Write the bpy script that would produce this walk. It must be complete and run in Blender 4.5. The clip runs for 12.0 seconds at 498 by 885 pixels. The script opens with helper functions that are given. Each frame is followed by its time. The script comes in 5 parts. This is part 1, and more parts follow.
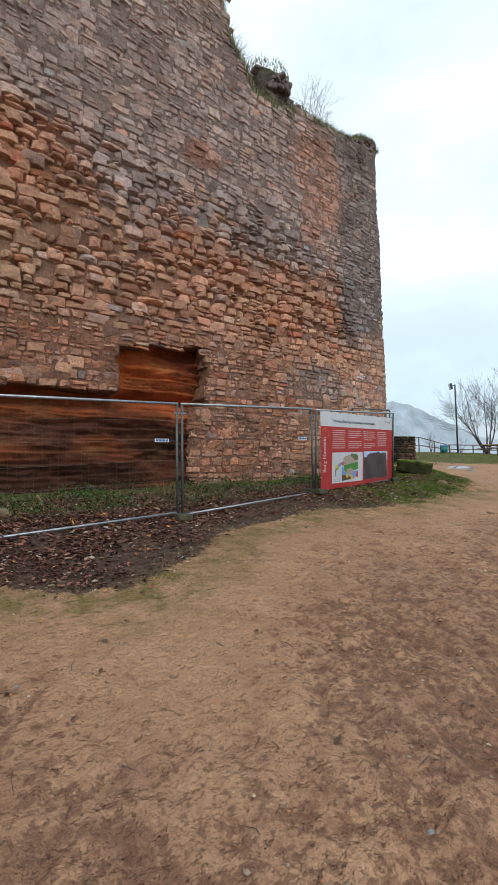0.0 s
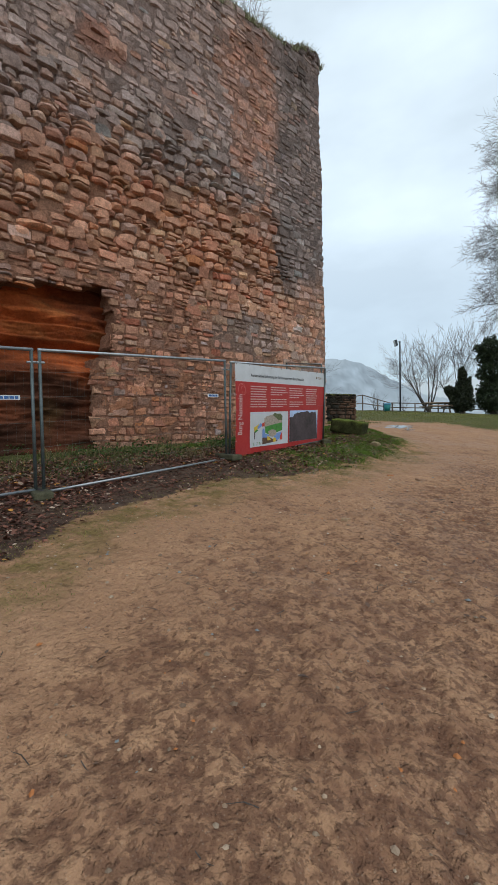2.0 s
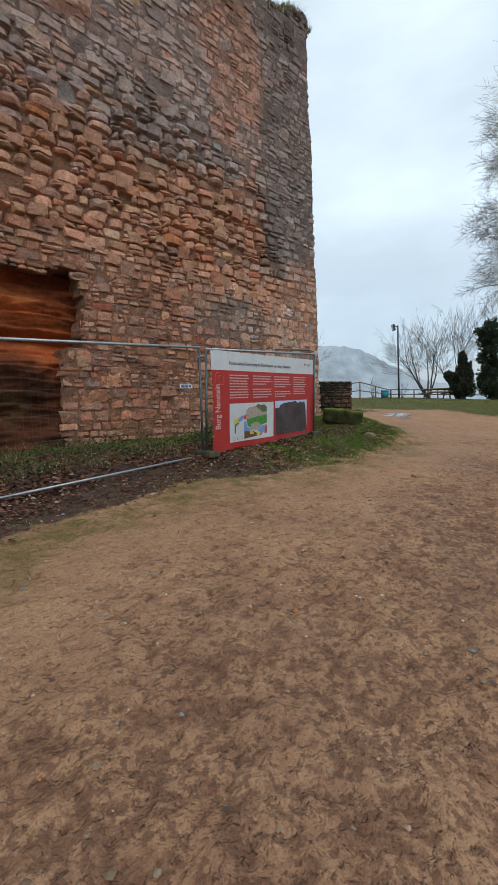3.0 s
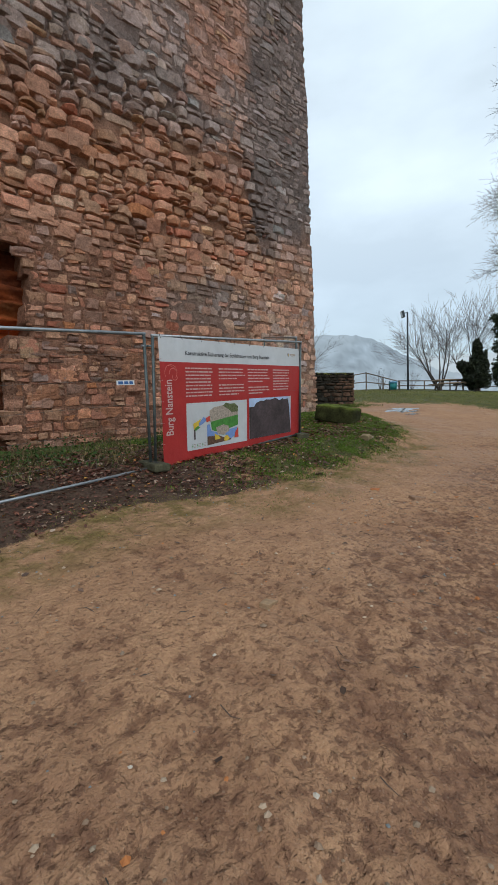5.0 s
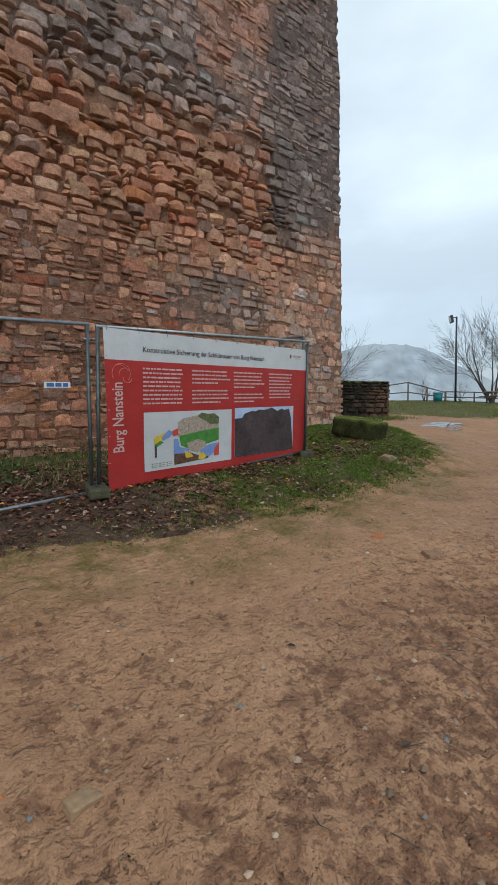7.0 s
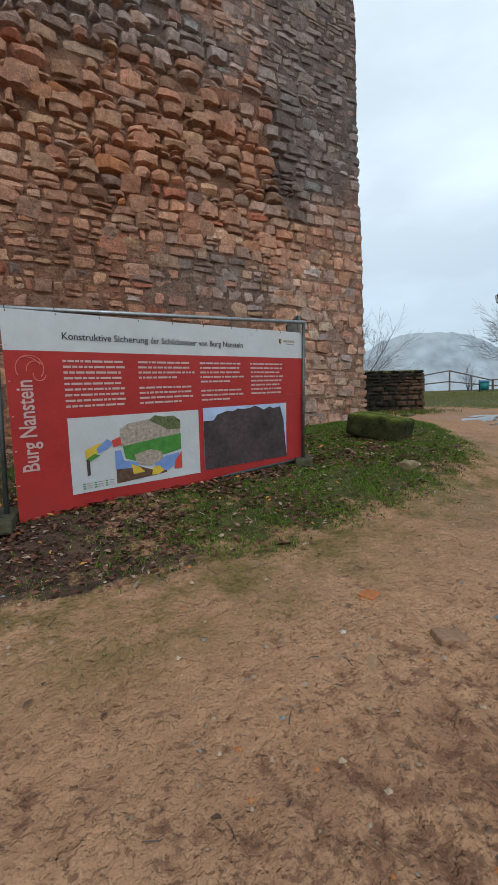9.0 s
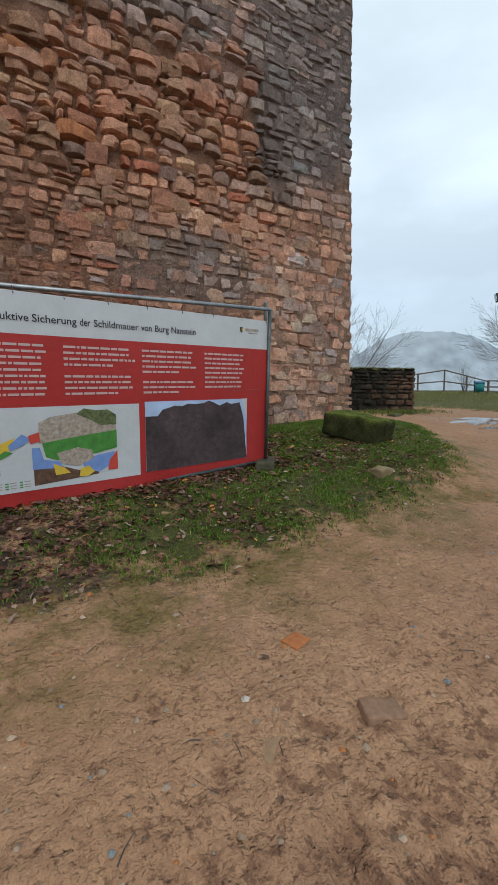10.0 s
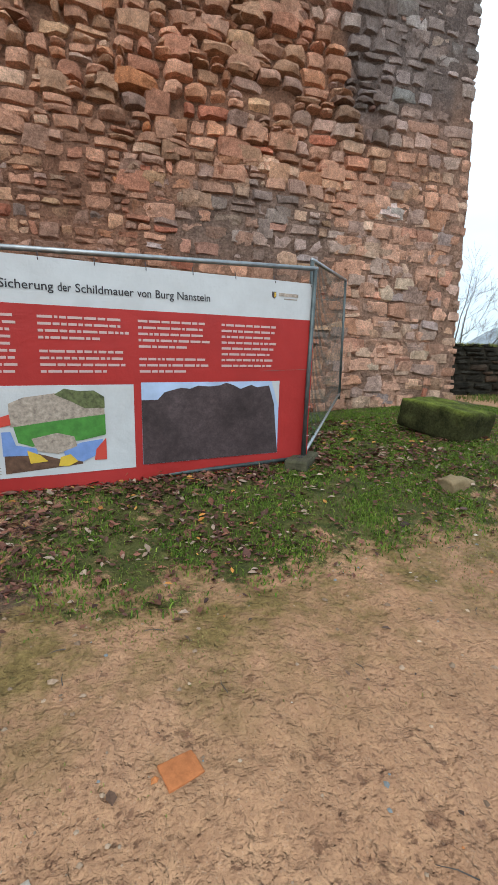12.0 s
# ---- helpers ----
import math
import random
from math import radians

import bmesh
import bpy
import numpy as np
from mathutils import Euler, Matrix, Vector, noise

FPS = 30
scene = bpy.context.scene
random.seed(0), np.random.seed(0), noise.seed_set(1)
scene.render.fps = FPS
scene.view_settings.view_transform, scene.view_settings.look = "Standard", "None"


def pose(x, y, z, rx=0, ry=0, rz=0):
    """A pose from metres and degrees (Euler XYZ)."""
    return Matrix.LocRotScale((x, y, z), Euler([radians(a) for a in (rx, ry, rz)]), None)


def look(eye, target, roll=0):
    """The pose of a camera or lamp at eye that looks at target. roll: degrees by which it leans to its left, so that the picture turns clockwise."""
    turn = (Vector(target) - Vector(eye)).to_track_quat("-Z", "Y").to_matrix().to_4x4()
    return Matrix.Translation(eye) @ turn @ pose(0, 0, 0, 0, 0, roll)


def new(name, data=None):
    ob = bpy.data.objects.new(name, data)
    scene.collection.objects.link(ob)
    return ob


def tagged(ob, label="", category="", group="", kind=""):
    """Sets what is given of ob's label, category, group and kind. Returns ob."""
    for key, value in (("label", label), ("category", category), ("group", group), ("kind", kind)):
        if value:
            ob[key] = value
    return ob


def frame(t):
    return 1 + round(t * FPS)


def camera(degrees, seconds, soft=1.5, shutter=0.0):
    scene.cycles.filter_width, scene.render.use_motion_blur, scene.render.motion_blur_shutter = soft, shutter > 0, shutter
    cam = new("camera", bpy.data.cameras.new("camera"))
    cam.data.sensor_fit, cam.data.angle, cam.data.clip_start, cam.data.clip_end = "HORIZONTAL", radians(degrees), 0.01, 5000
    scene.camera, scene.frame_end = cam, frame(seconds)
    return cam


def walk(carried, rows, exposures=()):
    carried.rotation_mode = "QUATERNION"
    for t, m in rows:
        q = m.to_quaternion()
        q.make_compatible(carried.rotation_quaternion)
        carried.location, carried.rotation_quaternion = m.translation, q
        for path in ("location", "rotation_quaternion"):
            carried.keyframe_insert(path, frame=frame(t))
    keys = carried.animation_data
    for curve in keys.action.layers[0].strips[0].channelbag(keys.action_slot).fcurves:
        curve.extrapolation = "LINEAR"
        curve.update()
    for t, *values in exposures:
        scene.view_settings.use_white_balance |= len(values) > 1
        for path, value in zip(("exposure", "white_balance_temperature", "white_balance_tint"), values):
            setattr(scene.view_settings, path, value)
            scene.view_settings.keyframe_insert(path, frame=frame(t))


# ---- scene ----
cam = camera(59.6, 12.0, soft=1.2)
METRES, EYE, TILT, LEAN, TURN = 9.35, 1.446, 0.0, 0.0, -37.7
ROWS = [
    (0.0, 0.0, 0.0, 0.0, 0.06, 3.95, 0.8),
    (0.5, 0.0233, 0.0361, 0.0007, -2.23, 2.31, 2.14),
    (1.0, 0.05, 0.0674, 0.0038, -3.02, -0.67, 1.36),
    (1.5, 0.0733, 0.1042, 0.0076, -4.92, -1.03, 1.23),
    (2.0, 0.1032, 0.1407, 0.009, -5.9, -1.72, 1.08),
    (2.5, 0.1284, 0.1788, 0.0116, -5.78, -2.85, 1.23),
    (3.0, 0.1507, 0.2173, 0.0162, -5.89, -3.18, 2.08),
    (3.5, 0.1775, 0.2513, 0.0216, -5.63, -3.88, 1.8),
    (5.5, 0.2691, 0.4037, 0.0359, -3.4, -4.81, 2.28),
    (6.0, 0.2975, 0.4381, 0.0375, 1.17, -3.99, -0.08),
    (6.5, 0.3215, 0.4747, 0.0365, 1.59, -3.34, 0.47),
    (7.0, 0.3439, 0.5114, 0.0374, 1.41, -3.25, 0.62),
    (9.0, 0.4211, 0.6549, 0.0428, 6.7, -3.72, 2.12),
    (9.5, 0.4407, 0.6904, 0.0422, 4.98, -3.62, 1.7),
    (10.0, 0.4665, 0.7211, 0.0457, 6.51, -4.6, 0.24),
    (10.5, 0.4814, 0.7536, 0.0472, 9.58, -7.34, -0.4),
    (11.0, 0.493, 0.7808, 0.0486, 17.42, -7.9, -0.55),
    (11.5, 0.5164, 0.8051, 0.0553, 24.38, -8.88, -2.45),
    (12.0, 0.5367, 0.8357, 0.0554, 21.43, -7.97, -1.56),
]
walk(cam, [(t, pose(0, 0, EYE, TILT, LEAN, TURN) @ pose(METRES * x, METRES * y, METRES * z, 90 + pitch, roll, yaw)) for t, x, y, z, yaw, pitch, roll in ROWS],
     [(0.0, 0.3), (0.25, 0.05), (0.5, -0.15), (1.2, -0.1), (2.0, 0.0), (3.0, 0.0), (10.2, 0.0), (11.0, 0.42), (11.5, 0.78), (12.0, 0.62)])

# ---- light ----
world = bpy.data.worlds.new("overcast_sky")
scene.world = world
world.use_nodes = True
wn, wl = world.node_tree.nodes, world.node_tree.links
wn.clear()
w_out = wn.new("ShaderNodeOutputWorld")
w_add = wn.new("ShaderNodeAddShader")
w_sky = wn.new("ShaderNodeTexSky")
w_sky.sky_type = "NISHITA"
w_sky.sun_disc = False
w_sky.sun_elevation, w_sky.sun_rotation = radians(42), radians(205)
w_bg_sky = wn.new("ShaderNodeBackground")
w_bg_sky.inputs["Strength"].default_value = 0.05
wl.new(w_sky.outputs[0], w_bg_sky.inputs[0])
w_co = wn.new("ShaderNodeTexCoord")
w_sep = wn.new("ShaderNodeSeparateXYZ")
wl.new(w_co.outputs["Generated"], w_sep.inputs[0])
w_ramp = wn.new("ShaderNodeValToRGB")
w_ramp.color_ramp.elements[0].position, w_ramp.color_ramp.elements[0].color = 0.0, (0.27, 0.35, 0.42, 1)
w_ramp.color_ramp.elements[1].position, w_ramp.color_ramp.elements[1].color = 0.40, (0.77, 0.89, 0.955, 1)
w_mid = w_ramp.color_ramp.elements.new(0.17)
w_mid.color = (0.50, 0.59, 0.65, 1)
wl.new(w_sep.outputs[2], w_ramp.inputs[0])
w_map = wn.new("ShaderNodeMapping")
w_map.inputs["Scale"].default_value = (2.0, 2.0, 4.5)
wl.new(w_co.outputs["Generated"], w_map.inputs[0])
w_noise = wn.new("ShaderNodeTexNoise")
w_noise.inputs["Scale"].default_value = 1.3
w_noise.inputs["Detail"].default_value = 5
wl.new(w_map.outputs[0], w_noise.inputs["Vector"])
w_clouds = wn.new("ShaderNodeMapRange")
w_clouds.inputs[1].default_value, w_clouds.inputs[2].default_value = 0.35, 0.68
w_clouds.inputs[3].default_value, w_clouds.inputs[4].default_value = 0.80, 1.06
wl.new(w_noise.outputs[0], w_clouds.inputs[0])
w_bg = wn.new("ShaderNodeBackground")
wl.new(w_ramp.outputs[0], w_bg.inputs[0])
wl.new(w_clouds.outputs[0], w_bg.inputs[1])
wl.new(w_bg_sky.outputs[0], w_add.inputs[0])
wl.new(w_bg.outputs[0], w_add.inputs[1])
wl.new(w_add.outputs[0], w_out.inputs[0])

sun = new("sun", bpy.data.lights.new("sun", "SUN"))
sun.data.energy, sun.data.angle, sun.data.color = 0.7, radians(30), (1.0, 0.96, 0.9)
sun.matrix_world = look((-8, -18, 20), (0, 0, 0))

# ---- small tools ----
rng = np.random.default_rng(7)


def smooth(a, b, x):
    t = np.clip((np.asarray(x, float) - a) / (b - a), 0, 1)
    return t * t * (3 - 2 * t)


class Pile:
    """Gathers vertices, faces and a tint per vertex for one mesh."""

    def __init__(self):
        self.v, self.f, self.c, self.n = [], [], [], 0

    def add(self, verts, faces, tint=(0.5, 0.5, 0.5)):
        verts = np.asarray(verts, float)
        self.v.append(verts)
        self.f.extend([tuple(i + self.n for i in f) for f in faces])
        tint = np.asarray(tint, float)
        self.c.append(np.broadcast_to(tint, (len(verts), 3)))
        self.n += len(verts)

    def mesh(self, name, smooth_shade=True, crease=None):
        me = bpy.data.meshes.new(name)
        me.from_pydata(np.concatenate(self.v).tolist(), [], self.f)
        col = np.ones((self.n, 4))
        col[:, :3] = np.concatenate(self.c)
        me.color_attributes.new("tint", "FLOAT_COLOR", "POINT").data.foreach_set("color", col.ravel())
        me.polygons.foreach_set("use_smooth", [smooth_shade] * len(me.polygons))
        me.update()
        if crease is not None:
            me.set_sharp_from_angle(angle=radians(crease))
        return me


def thing(name, label="", category="", group="", kind="", at=None):
    ob = new(name)
    ob.empty_display_size = 0.1
    if at is not None:
        ob.matrix_world = at
    return tagged(ob, label, category, group, kind)


def put(name, me, material, parent=None, label="", kind=""):
    ob = new(name, me)
    me.materials.append(material)
    ob.parent = parent
    return tagged(ob, label, kind=kind)


def part(name, bm, material, parent=None, label="", smooth_shade=False):
    me = bpy.data.meshes.new(name)
    bm.to_mesh(me)
    bm.free()
    if smooth_shade:
        me.polygons.foreach_set("use_smooth", [True] * len(me.polygons))
    return put(name, me, material, parent, label)


def box(size, at=(0, 0, 0), bevel=0.0, segments=2):
    bm = bmesh.new()
    bmesh.ops.create_cube(bm, size=1.0, matrix=Matrix.Translation(at) @ Matrix.Diagonal((*size, 1)))
    if bevel:
        bmesh.ops.bevel(bm, geom=list(bm.edges), offset=bevel, segments=segments, affect="EDGES", profile=0.6)
    return bm


def tube(a, b, r, r2=None, sides=10, into=None):
    a, b = Vector(a), Vector(b)
    bm = into if into is not None else bmesh.new()
    m = Matrix.Translation((a + b) / 2) @ (b - a).to_track_quat("Z", "Y").to_matrix().to_4x4()
    bmesh.ops.create_cone(bm, cap_ends=True, segments=sides, radius1=r, radius2=r if r2 is None else r2, depth=(b - a).length, matrix=m)
    return bm


def roughen(bm, amount, scale, seed=0):
    for v in bm.verts:
        v.co += amount * noise.noise_vector(v.co * scale + Vector((seed, seed * 1.7, 0)))
    return bm


# ---- materials ----
def material(name, base, rough=0.85, metal=0.0, bump=(), vary=(), tint=False, spec=0.3):
    """base: colour; bump: (scale, height in metres) pairs; vary: (scale, dark, light) pairs that multiply the colour; tint: colour from the mesh."""
    m = bpy.data.materials.new(name)
    m.use_nodes = True
    n, l = m.node_tree.nodes, m.node_tree.links
    b = n["Principled BSDF"]
    b.inputs["Roughness"].default_value, b.inputs["Metallic"].default_value = rough, metal
    b.inputs["Specular IOR Level"].default_value = spec
    co = n.new("ShaderNodeTexCoord").outputs["Object"]
    if tint:
        a = n.new("ShaderNodeAttribute")
        a.attribute_name = "tint"
        colour = a.outputs["Color"]
    else:
        rgb = n.new("ShaderNodeRGB")
        rgb.outputs[0].default_value = (*base, 1)
        colour = rgb.outputs[0]
    for scale, dark, light in vary:
        t = n.new("ShaderNodeTexNoise")
        t.inputs["Scale"].default_value, t.inputs["Detail"].default_value, t.inputs["Roughness"].default_value = scale, 6, 0.62
        l.new(co, t.inputs["Vector"])
        r = n.new("ShaderNodeMapRange")
        r.inputs[1].default_value, r.inputs[2].default_value, r.inputs[3].default_value, r.inputs[4].default_value = 0.32, 0.68, dark, light
        l.new(t.outputs[0], r.inputs[0])
        x = n.new("ShaderNodeVectorMath")
        x.operation = "SCALE"
        l.new(colour, x.inputs[0])
        l.new(r.outputs[0], x.inputs["Scale"])
        colour = x.outputs[0]
    l.new(colour, b.inputs["Base Color"])
    last = None
    for scale, height in bump:
        t = n.new("ShaderNodeTexNoise")
        t.inputs["Scale"].default_value, t.inputs["Detail"].default_value, t.inputs["Roughness"].default_value = scale, 8, 0.65
        l.new(co, t.inputs["Vector"])
        k = n.new("ShaderNodeBump")
        k.inputs["Strength"].default_value, k.inputs["Distance"].default_value = 1.0, height
        l.new(t.outputs[0], k.inputs["Height"])
        if last:
            l.new(last, k.inputs["Normal"])
        last = k.outputs[0]
    if last:
        l.new(last, b.inputs["Normal"])
    return m


STONE = material("sandstone_masonry", (0, 0, 0), 0.92, bump=((6, 0.06), (22, 0.03), (80, 0.010)), vary=((1.6, 0.75, 1.2), (11, 0.7, 1.25), (45, 0.68, 1.28)), tint=True, spec=0.15)
MORTAR = material("lime_mortar", (0, 0, 0), 0.97, bump=((7, 0.12), (30, 0.04)), vary=((3, 0.6, 1.15), (30, 0.6, 1.25)), tint=True, spec=0.1)
ROCK = material("red_sandstone_bedrock", (0, 0, 0), 0.9, bump=((6, 0.04), (40, 0.012)), vary=((1.3, 0.6, 1.2), (18, 0.78, 1.2)), tint=True, spec=0.15)
STEEL = material("galvanised_steel", (0.36, 0.39, 0.41), 0.42, 0.75, bump=((120, 0.0006),), vary=((14, 0.72, 1.15),))
STEEL_DARK = material("weathered_galvanised_post", (0.11, 0.135, 0.135), 0.5, 0.6, vary=((9, 0.7, 1.15), (70, 0.85, 1.1)))
WIRE = material("wire", (0.12, 0.14, 0.13), 0.6, 0.3)
CONCRETE = material("mossy_concrete", (0.075, 0.072, 0.042), 0.95, bump=((30, 0.01), (160, 0.003)), vary=((6, 0.55, 1.3), (60, 0.75, 1.2)))
BANNER_RED = material("red_banner_print", (0.36, 0.026, 0.023), 0.55, bump=((2.2, 0.02), (7, 0.004)), vary=((3, 0.9, 1.06),))
BANNER_WHITE = material("white_banner_print", (0.50, 0.53, 0.545), 0.5, bump=((2.2, 0.02), (7, 0.004)), vary=((4, 0.92, 1.04),))
PRINT_BLACK = material("black_print", (0.03, 0.03, 0.035), 0.55)
PRINT_WHITE = material("white_print", (0.52, 0.36, 0.34), 0.55)
PRINT_PALE = material("pale_red_print", (0.60, 0.16, 0.14), 0.55)
BLUE_PLATE = material("blue_plate", (0.04, 0.12, 0.30), 0.4)
WHITE_PLATE = material("white_plate", (0.62, 0.65, 0.66), 0.45, vary=((40, 0.85, 1.05),))
PRINT_GREEN = material("green_print", (0.06, 0.22, 0.04), 0.55, vary=((14, 0.75, 1.2),))
PRINT_YELLOW = material("yellow_print", (0.60, 0.42, 0.05), 0.55, vary=((14, 0.85, 1.1),))
PRINT_BLUE = material("blue_print", (0.16, 0.27, 0.55), 0.55, vary=((14, 0.85, 1.1),))
PRINT_RED = material("red_print", (0.50, 0.06, 0.04), 0.55)
PRINT_BROWN = material("brown_print", (0.10, 0.055, 0.035), 0.55, vary=((20, 0.6, 1.5),))
PRINT_STONE = material("stone_print", (0.33, 0.28, 0.23), 0.55, vary=((30, 0.6, 1.4),))
PRINT_FOLIAGE = material("foliage_print", (0.10, 0.12, 0.05), 0.55, vary=((30, 0.5, 1.5),))
PRINT_DARK = material("dark_photo_print", (0.055, 0.040, 0.042), 0.5, vary=((2.2, 0.6, 1.35), (16, 0.75, 1.3), (60, 0.8, 1.25)))
PRINT_SKY = material("sky_photo_print", (0.36, 0.47, 0.66), 0.5, vary=((4, 0.85, 1.15),))
MOSS_STONE = material("moss_covered_stone", (0, 0, 0), 0.95, bump=((18, 0.03), (90, 0.01)), vary=((5, 0.45, 1.4), (40, 0.7, 1.3)), tint=True, spec=0.1)
WOOD = material("weathered_wood", (0.15, 0.12, 0.095), 0.85, bump=((40, 0.006),), vary=((6, 0.7, 1.2),))
WOOD_PALE = material("pale_bench_wood", (0.34, 0.24, 0.16), 0.8, bump=((40, 0.005),), vary=((6, 0.75, 1.15),))
BARK = material("bare_bark", (0.075, 0.065, 0.058), 0.9, bump=((20, 0.02),), vary=((5, 0.7, 1.3),))
TWIG = material("grey_twigs", (0.17, 0.155, 0.15), 0.9)
LEAFY = material("leaf", (0, 0, 0), 0.7, tint=True, vary=((30, 0.8, 1.15),), spec=0.25)
GRASS = material("grass_blade", (0, 0, 0), 0.75, tint=True, spec=0.2)
LITTER = material("dead_leaf", (0, 0, 0), 0.6, tint=True, vary=((60, 0.75, 1.2),), spec=0.35)
PEBBLE = material("pebble", (0, 0, 0), 0.85, tint=True, bump=((70, 0.004),), vary=((30, 0.8, 1.15),), spec=0.2)
POLE = material("painted_lamp_pole", (0.045, 0.055, 0.065), 0.5, 0.3, vary=((8, 0.85, 1.1),))
BIN_TEAL = material("teal_bin", (0.02, 0.20, 0.20), 0.5, vary=((10, 0.8, 1.1),))
BIN_BLUE = material("blue_bin_bag", (0.08, 0.24, 0.36), 0.45, vary=((16, 0.8, 1.2),))
WATER = material("puddle_water", (0.12, 0.085, 0.055), 0.08, spec=0.5, bump=((5, 0.002),))


def ground_material():
    m = bpy.data.materials.new("sandy_ground")
    m.use_nodes = True
    n, l = m.node_tree.nodes, m.node_tree.links
    b = n["Principled BSDF"]
    b.inputs["Specular IOR Level"].default_value = 0.2
    co = n.new("ShaderNodeTexCoord").outputs["Object"]

    def noisy(scale, detail=6, rough=0.6, lo=0.3, hi=0.7):
        t = n.new("ShaderNodeTexNoise")
        t.inputs["Scale"].default_value, t.inputs["Detail"].default_value, t.inputs["Roughness"].default_value = scale, detail, rough
        l.new(co, t.inputs["Vector"])
        r = n.new("ShaderNodeMapRange")
        r.inputs[1].default_value, r.inputs[2].default_value = lo, hi
        l.new(t.outputs[0], r.inputs[0])
        return r.outputs[0]

    def mix(f, a, c):
        x = n.new("ShaderNodeMix")
        x.data_type = "RGBA"
        for s, v in ((x.inputs[0], f), (x.inputs[6], a), (x.inputs[7], c)):
            if isinstance(v, (tuple, float)):
                s.default_value = (*v, 1) if isinstance(v, tuple) else v
            else:
                l.new(v, s)
        return x.outputs[2]

    def calc(op, a, c):
        x = n.new("ShaderNodeMath")
        x.operation, x.use_clamp = op, True
        for s, v in zip(x.inputs, (a, c)):
            if isinstance(v, float):
                s.default_value = v
            else:
                l.new(v, s)
        return x.outputs[0]

    zone = n.new("ShaderNodeAttribute")
    zone.attribute_name = "tint"
    sep = n.new("ShaderNodeSeparateColor")
    l.new(zone.outputs["Color"], sep.inputs[0])
    hollow = n.new("ShaderNodeAttribute")
    hollow.attribute_name = "damp"
    wet = noisy(0.55, 7, 0.65, 0.42, 0.62)
    sand = mix(noisy(0.9), (0.43, 0.238, 0.127), (0.56, 0.328, 0.184))
    sand = mix(calc("MULTIPLY", wet, 0.35), sand, (0.29, 0.158, 0.092))
    sand = mix(calc("MULTIPLY", noisy(3.2, 9, 0.72, 0.42, 0.68), 0.40), sand, (0.27, 0.148, 0.088))
    sand = mix(calc("MULTIPLY", noisy(20, 6, 0.6, 0.42, 0.60), 0.42), sand, (0.27, 0.143, 0.083))

    def churn(scale, share, lo, hi):
        """Mud pressed into the sand, thicker where the ground is damp."""
        t = n.new("ShaderNodeTexNoise")
        t.inputs["Scale"].default_value, t.inputs["Detail"].default_value, t.inputs["Roughness"].default_value = scale, 8, 0.60
        l.new(co, t.inputs["Vector"])
        k = n.new("ShaderNodeMath")
        k.operation = "MULTIPLY_ADD"
        l.new(hollow.outputs["Fac"], k.inputs[0])
        k.inputs[1].default_value = share
        l.new(t.outputs[0], k.inputs[2])
        r = n.new("ShaderNodeMapRange")
        r.inputs[1].default_value, r.inputs[2].default_value = lo, hi
        l.new(k.outputs[0], r.inputs[0])
        return r.outputs[0]

    sand = mix(calc("MULTIPLY", churn(2.6, 0.20, 0.44, 0.68), 0.60), sand, (0.195, 0.090, 0.051))
    sand = mix(calc("MULTIPLY", churn(7.5, 0.14, 0.53, 0.60), 0.62), sand, (0.135, 0.060, 0.035))
    sand = mix(calc("MULTIPLY", churn(22.0, 0.13, 0.53, 0.585), 0.70), sand, (0.110, 0.051, 0.031))
    grain = n.new("ShaderNodeTexVoronoi")
    grain.inputs["Scale"].default_value = 55
    l.new(co, grain.inputs["Vector"])
    speck = calc("LESS_THAN", grain.outputs["Distance"], 0.20)
    sand = mix(calc("MULTIPLY", speck, 0.16), sand, (0.52, 0.42, 0.32))
    sand = mix(calc("MULTIPLY", noisy(60, 4, 0.7, 0.38, 0.62), 0.40), sand, (0.27, 0.145, 0.086))
    mud = mix(noisy(6), (0.045, 0.027, 0.02), (0.125, 0.078, 0.052))
    edge = noisy(4.5, 6, 0.7, 0.3, 0.7)

    def broken(v):
        r = n.new("ShaderNodeMapRange")
        r.inputs[1].default_value, r.inputs[2].default_value = 0.42, 0.62
        a = n.new("ShaderNodeMath")
        a.operation = "MULTIPLY_ADD"
        l.new(edge, a.inputs[0])
        a.inputs[1].default_value = 0.85
        k = n.new("ShaderNodeMath")
        k.operation = "SUBTRACT"
        l.new(v, k.inputs[0])
        k.inputs[1].default_value = 0.425
        l.new(k.outputs[0], a.inputs[2])
        l.new(a.outputs[0], r.inputs[0])
        return r.outputs[0]

    green = mix(noisy(7, 8, 0.7), (0.030, 0.044, 0.010), (0.115, 0.105, 0.032))
    sand = mix(calc("MULTIPLY", sep.outputs[2], noisy(2.6, 9, 0.72, 0.42, 0.58)), sand, mix(noisy(30, 6, 0.7), (0.085, 0.060, 0.019), (0.25, 0.178, 0.063)))
    colour = mix(broken(sep.outputs[1]), sand, mud)
    colour = mix(broken(sep.outputs[0]), colour, green)
    l.new(colour, b.inputs["Base Color"])
    r = n.new("ShaderNodeMapRange")
    r.inputs[3].default_value, r.inputs[4].default_value = 0.95, 0.62
    l.new(wet, r.inputs[0])
    l.new(r.outputs[0], b.inputs["Roughness"])
    last = None
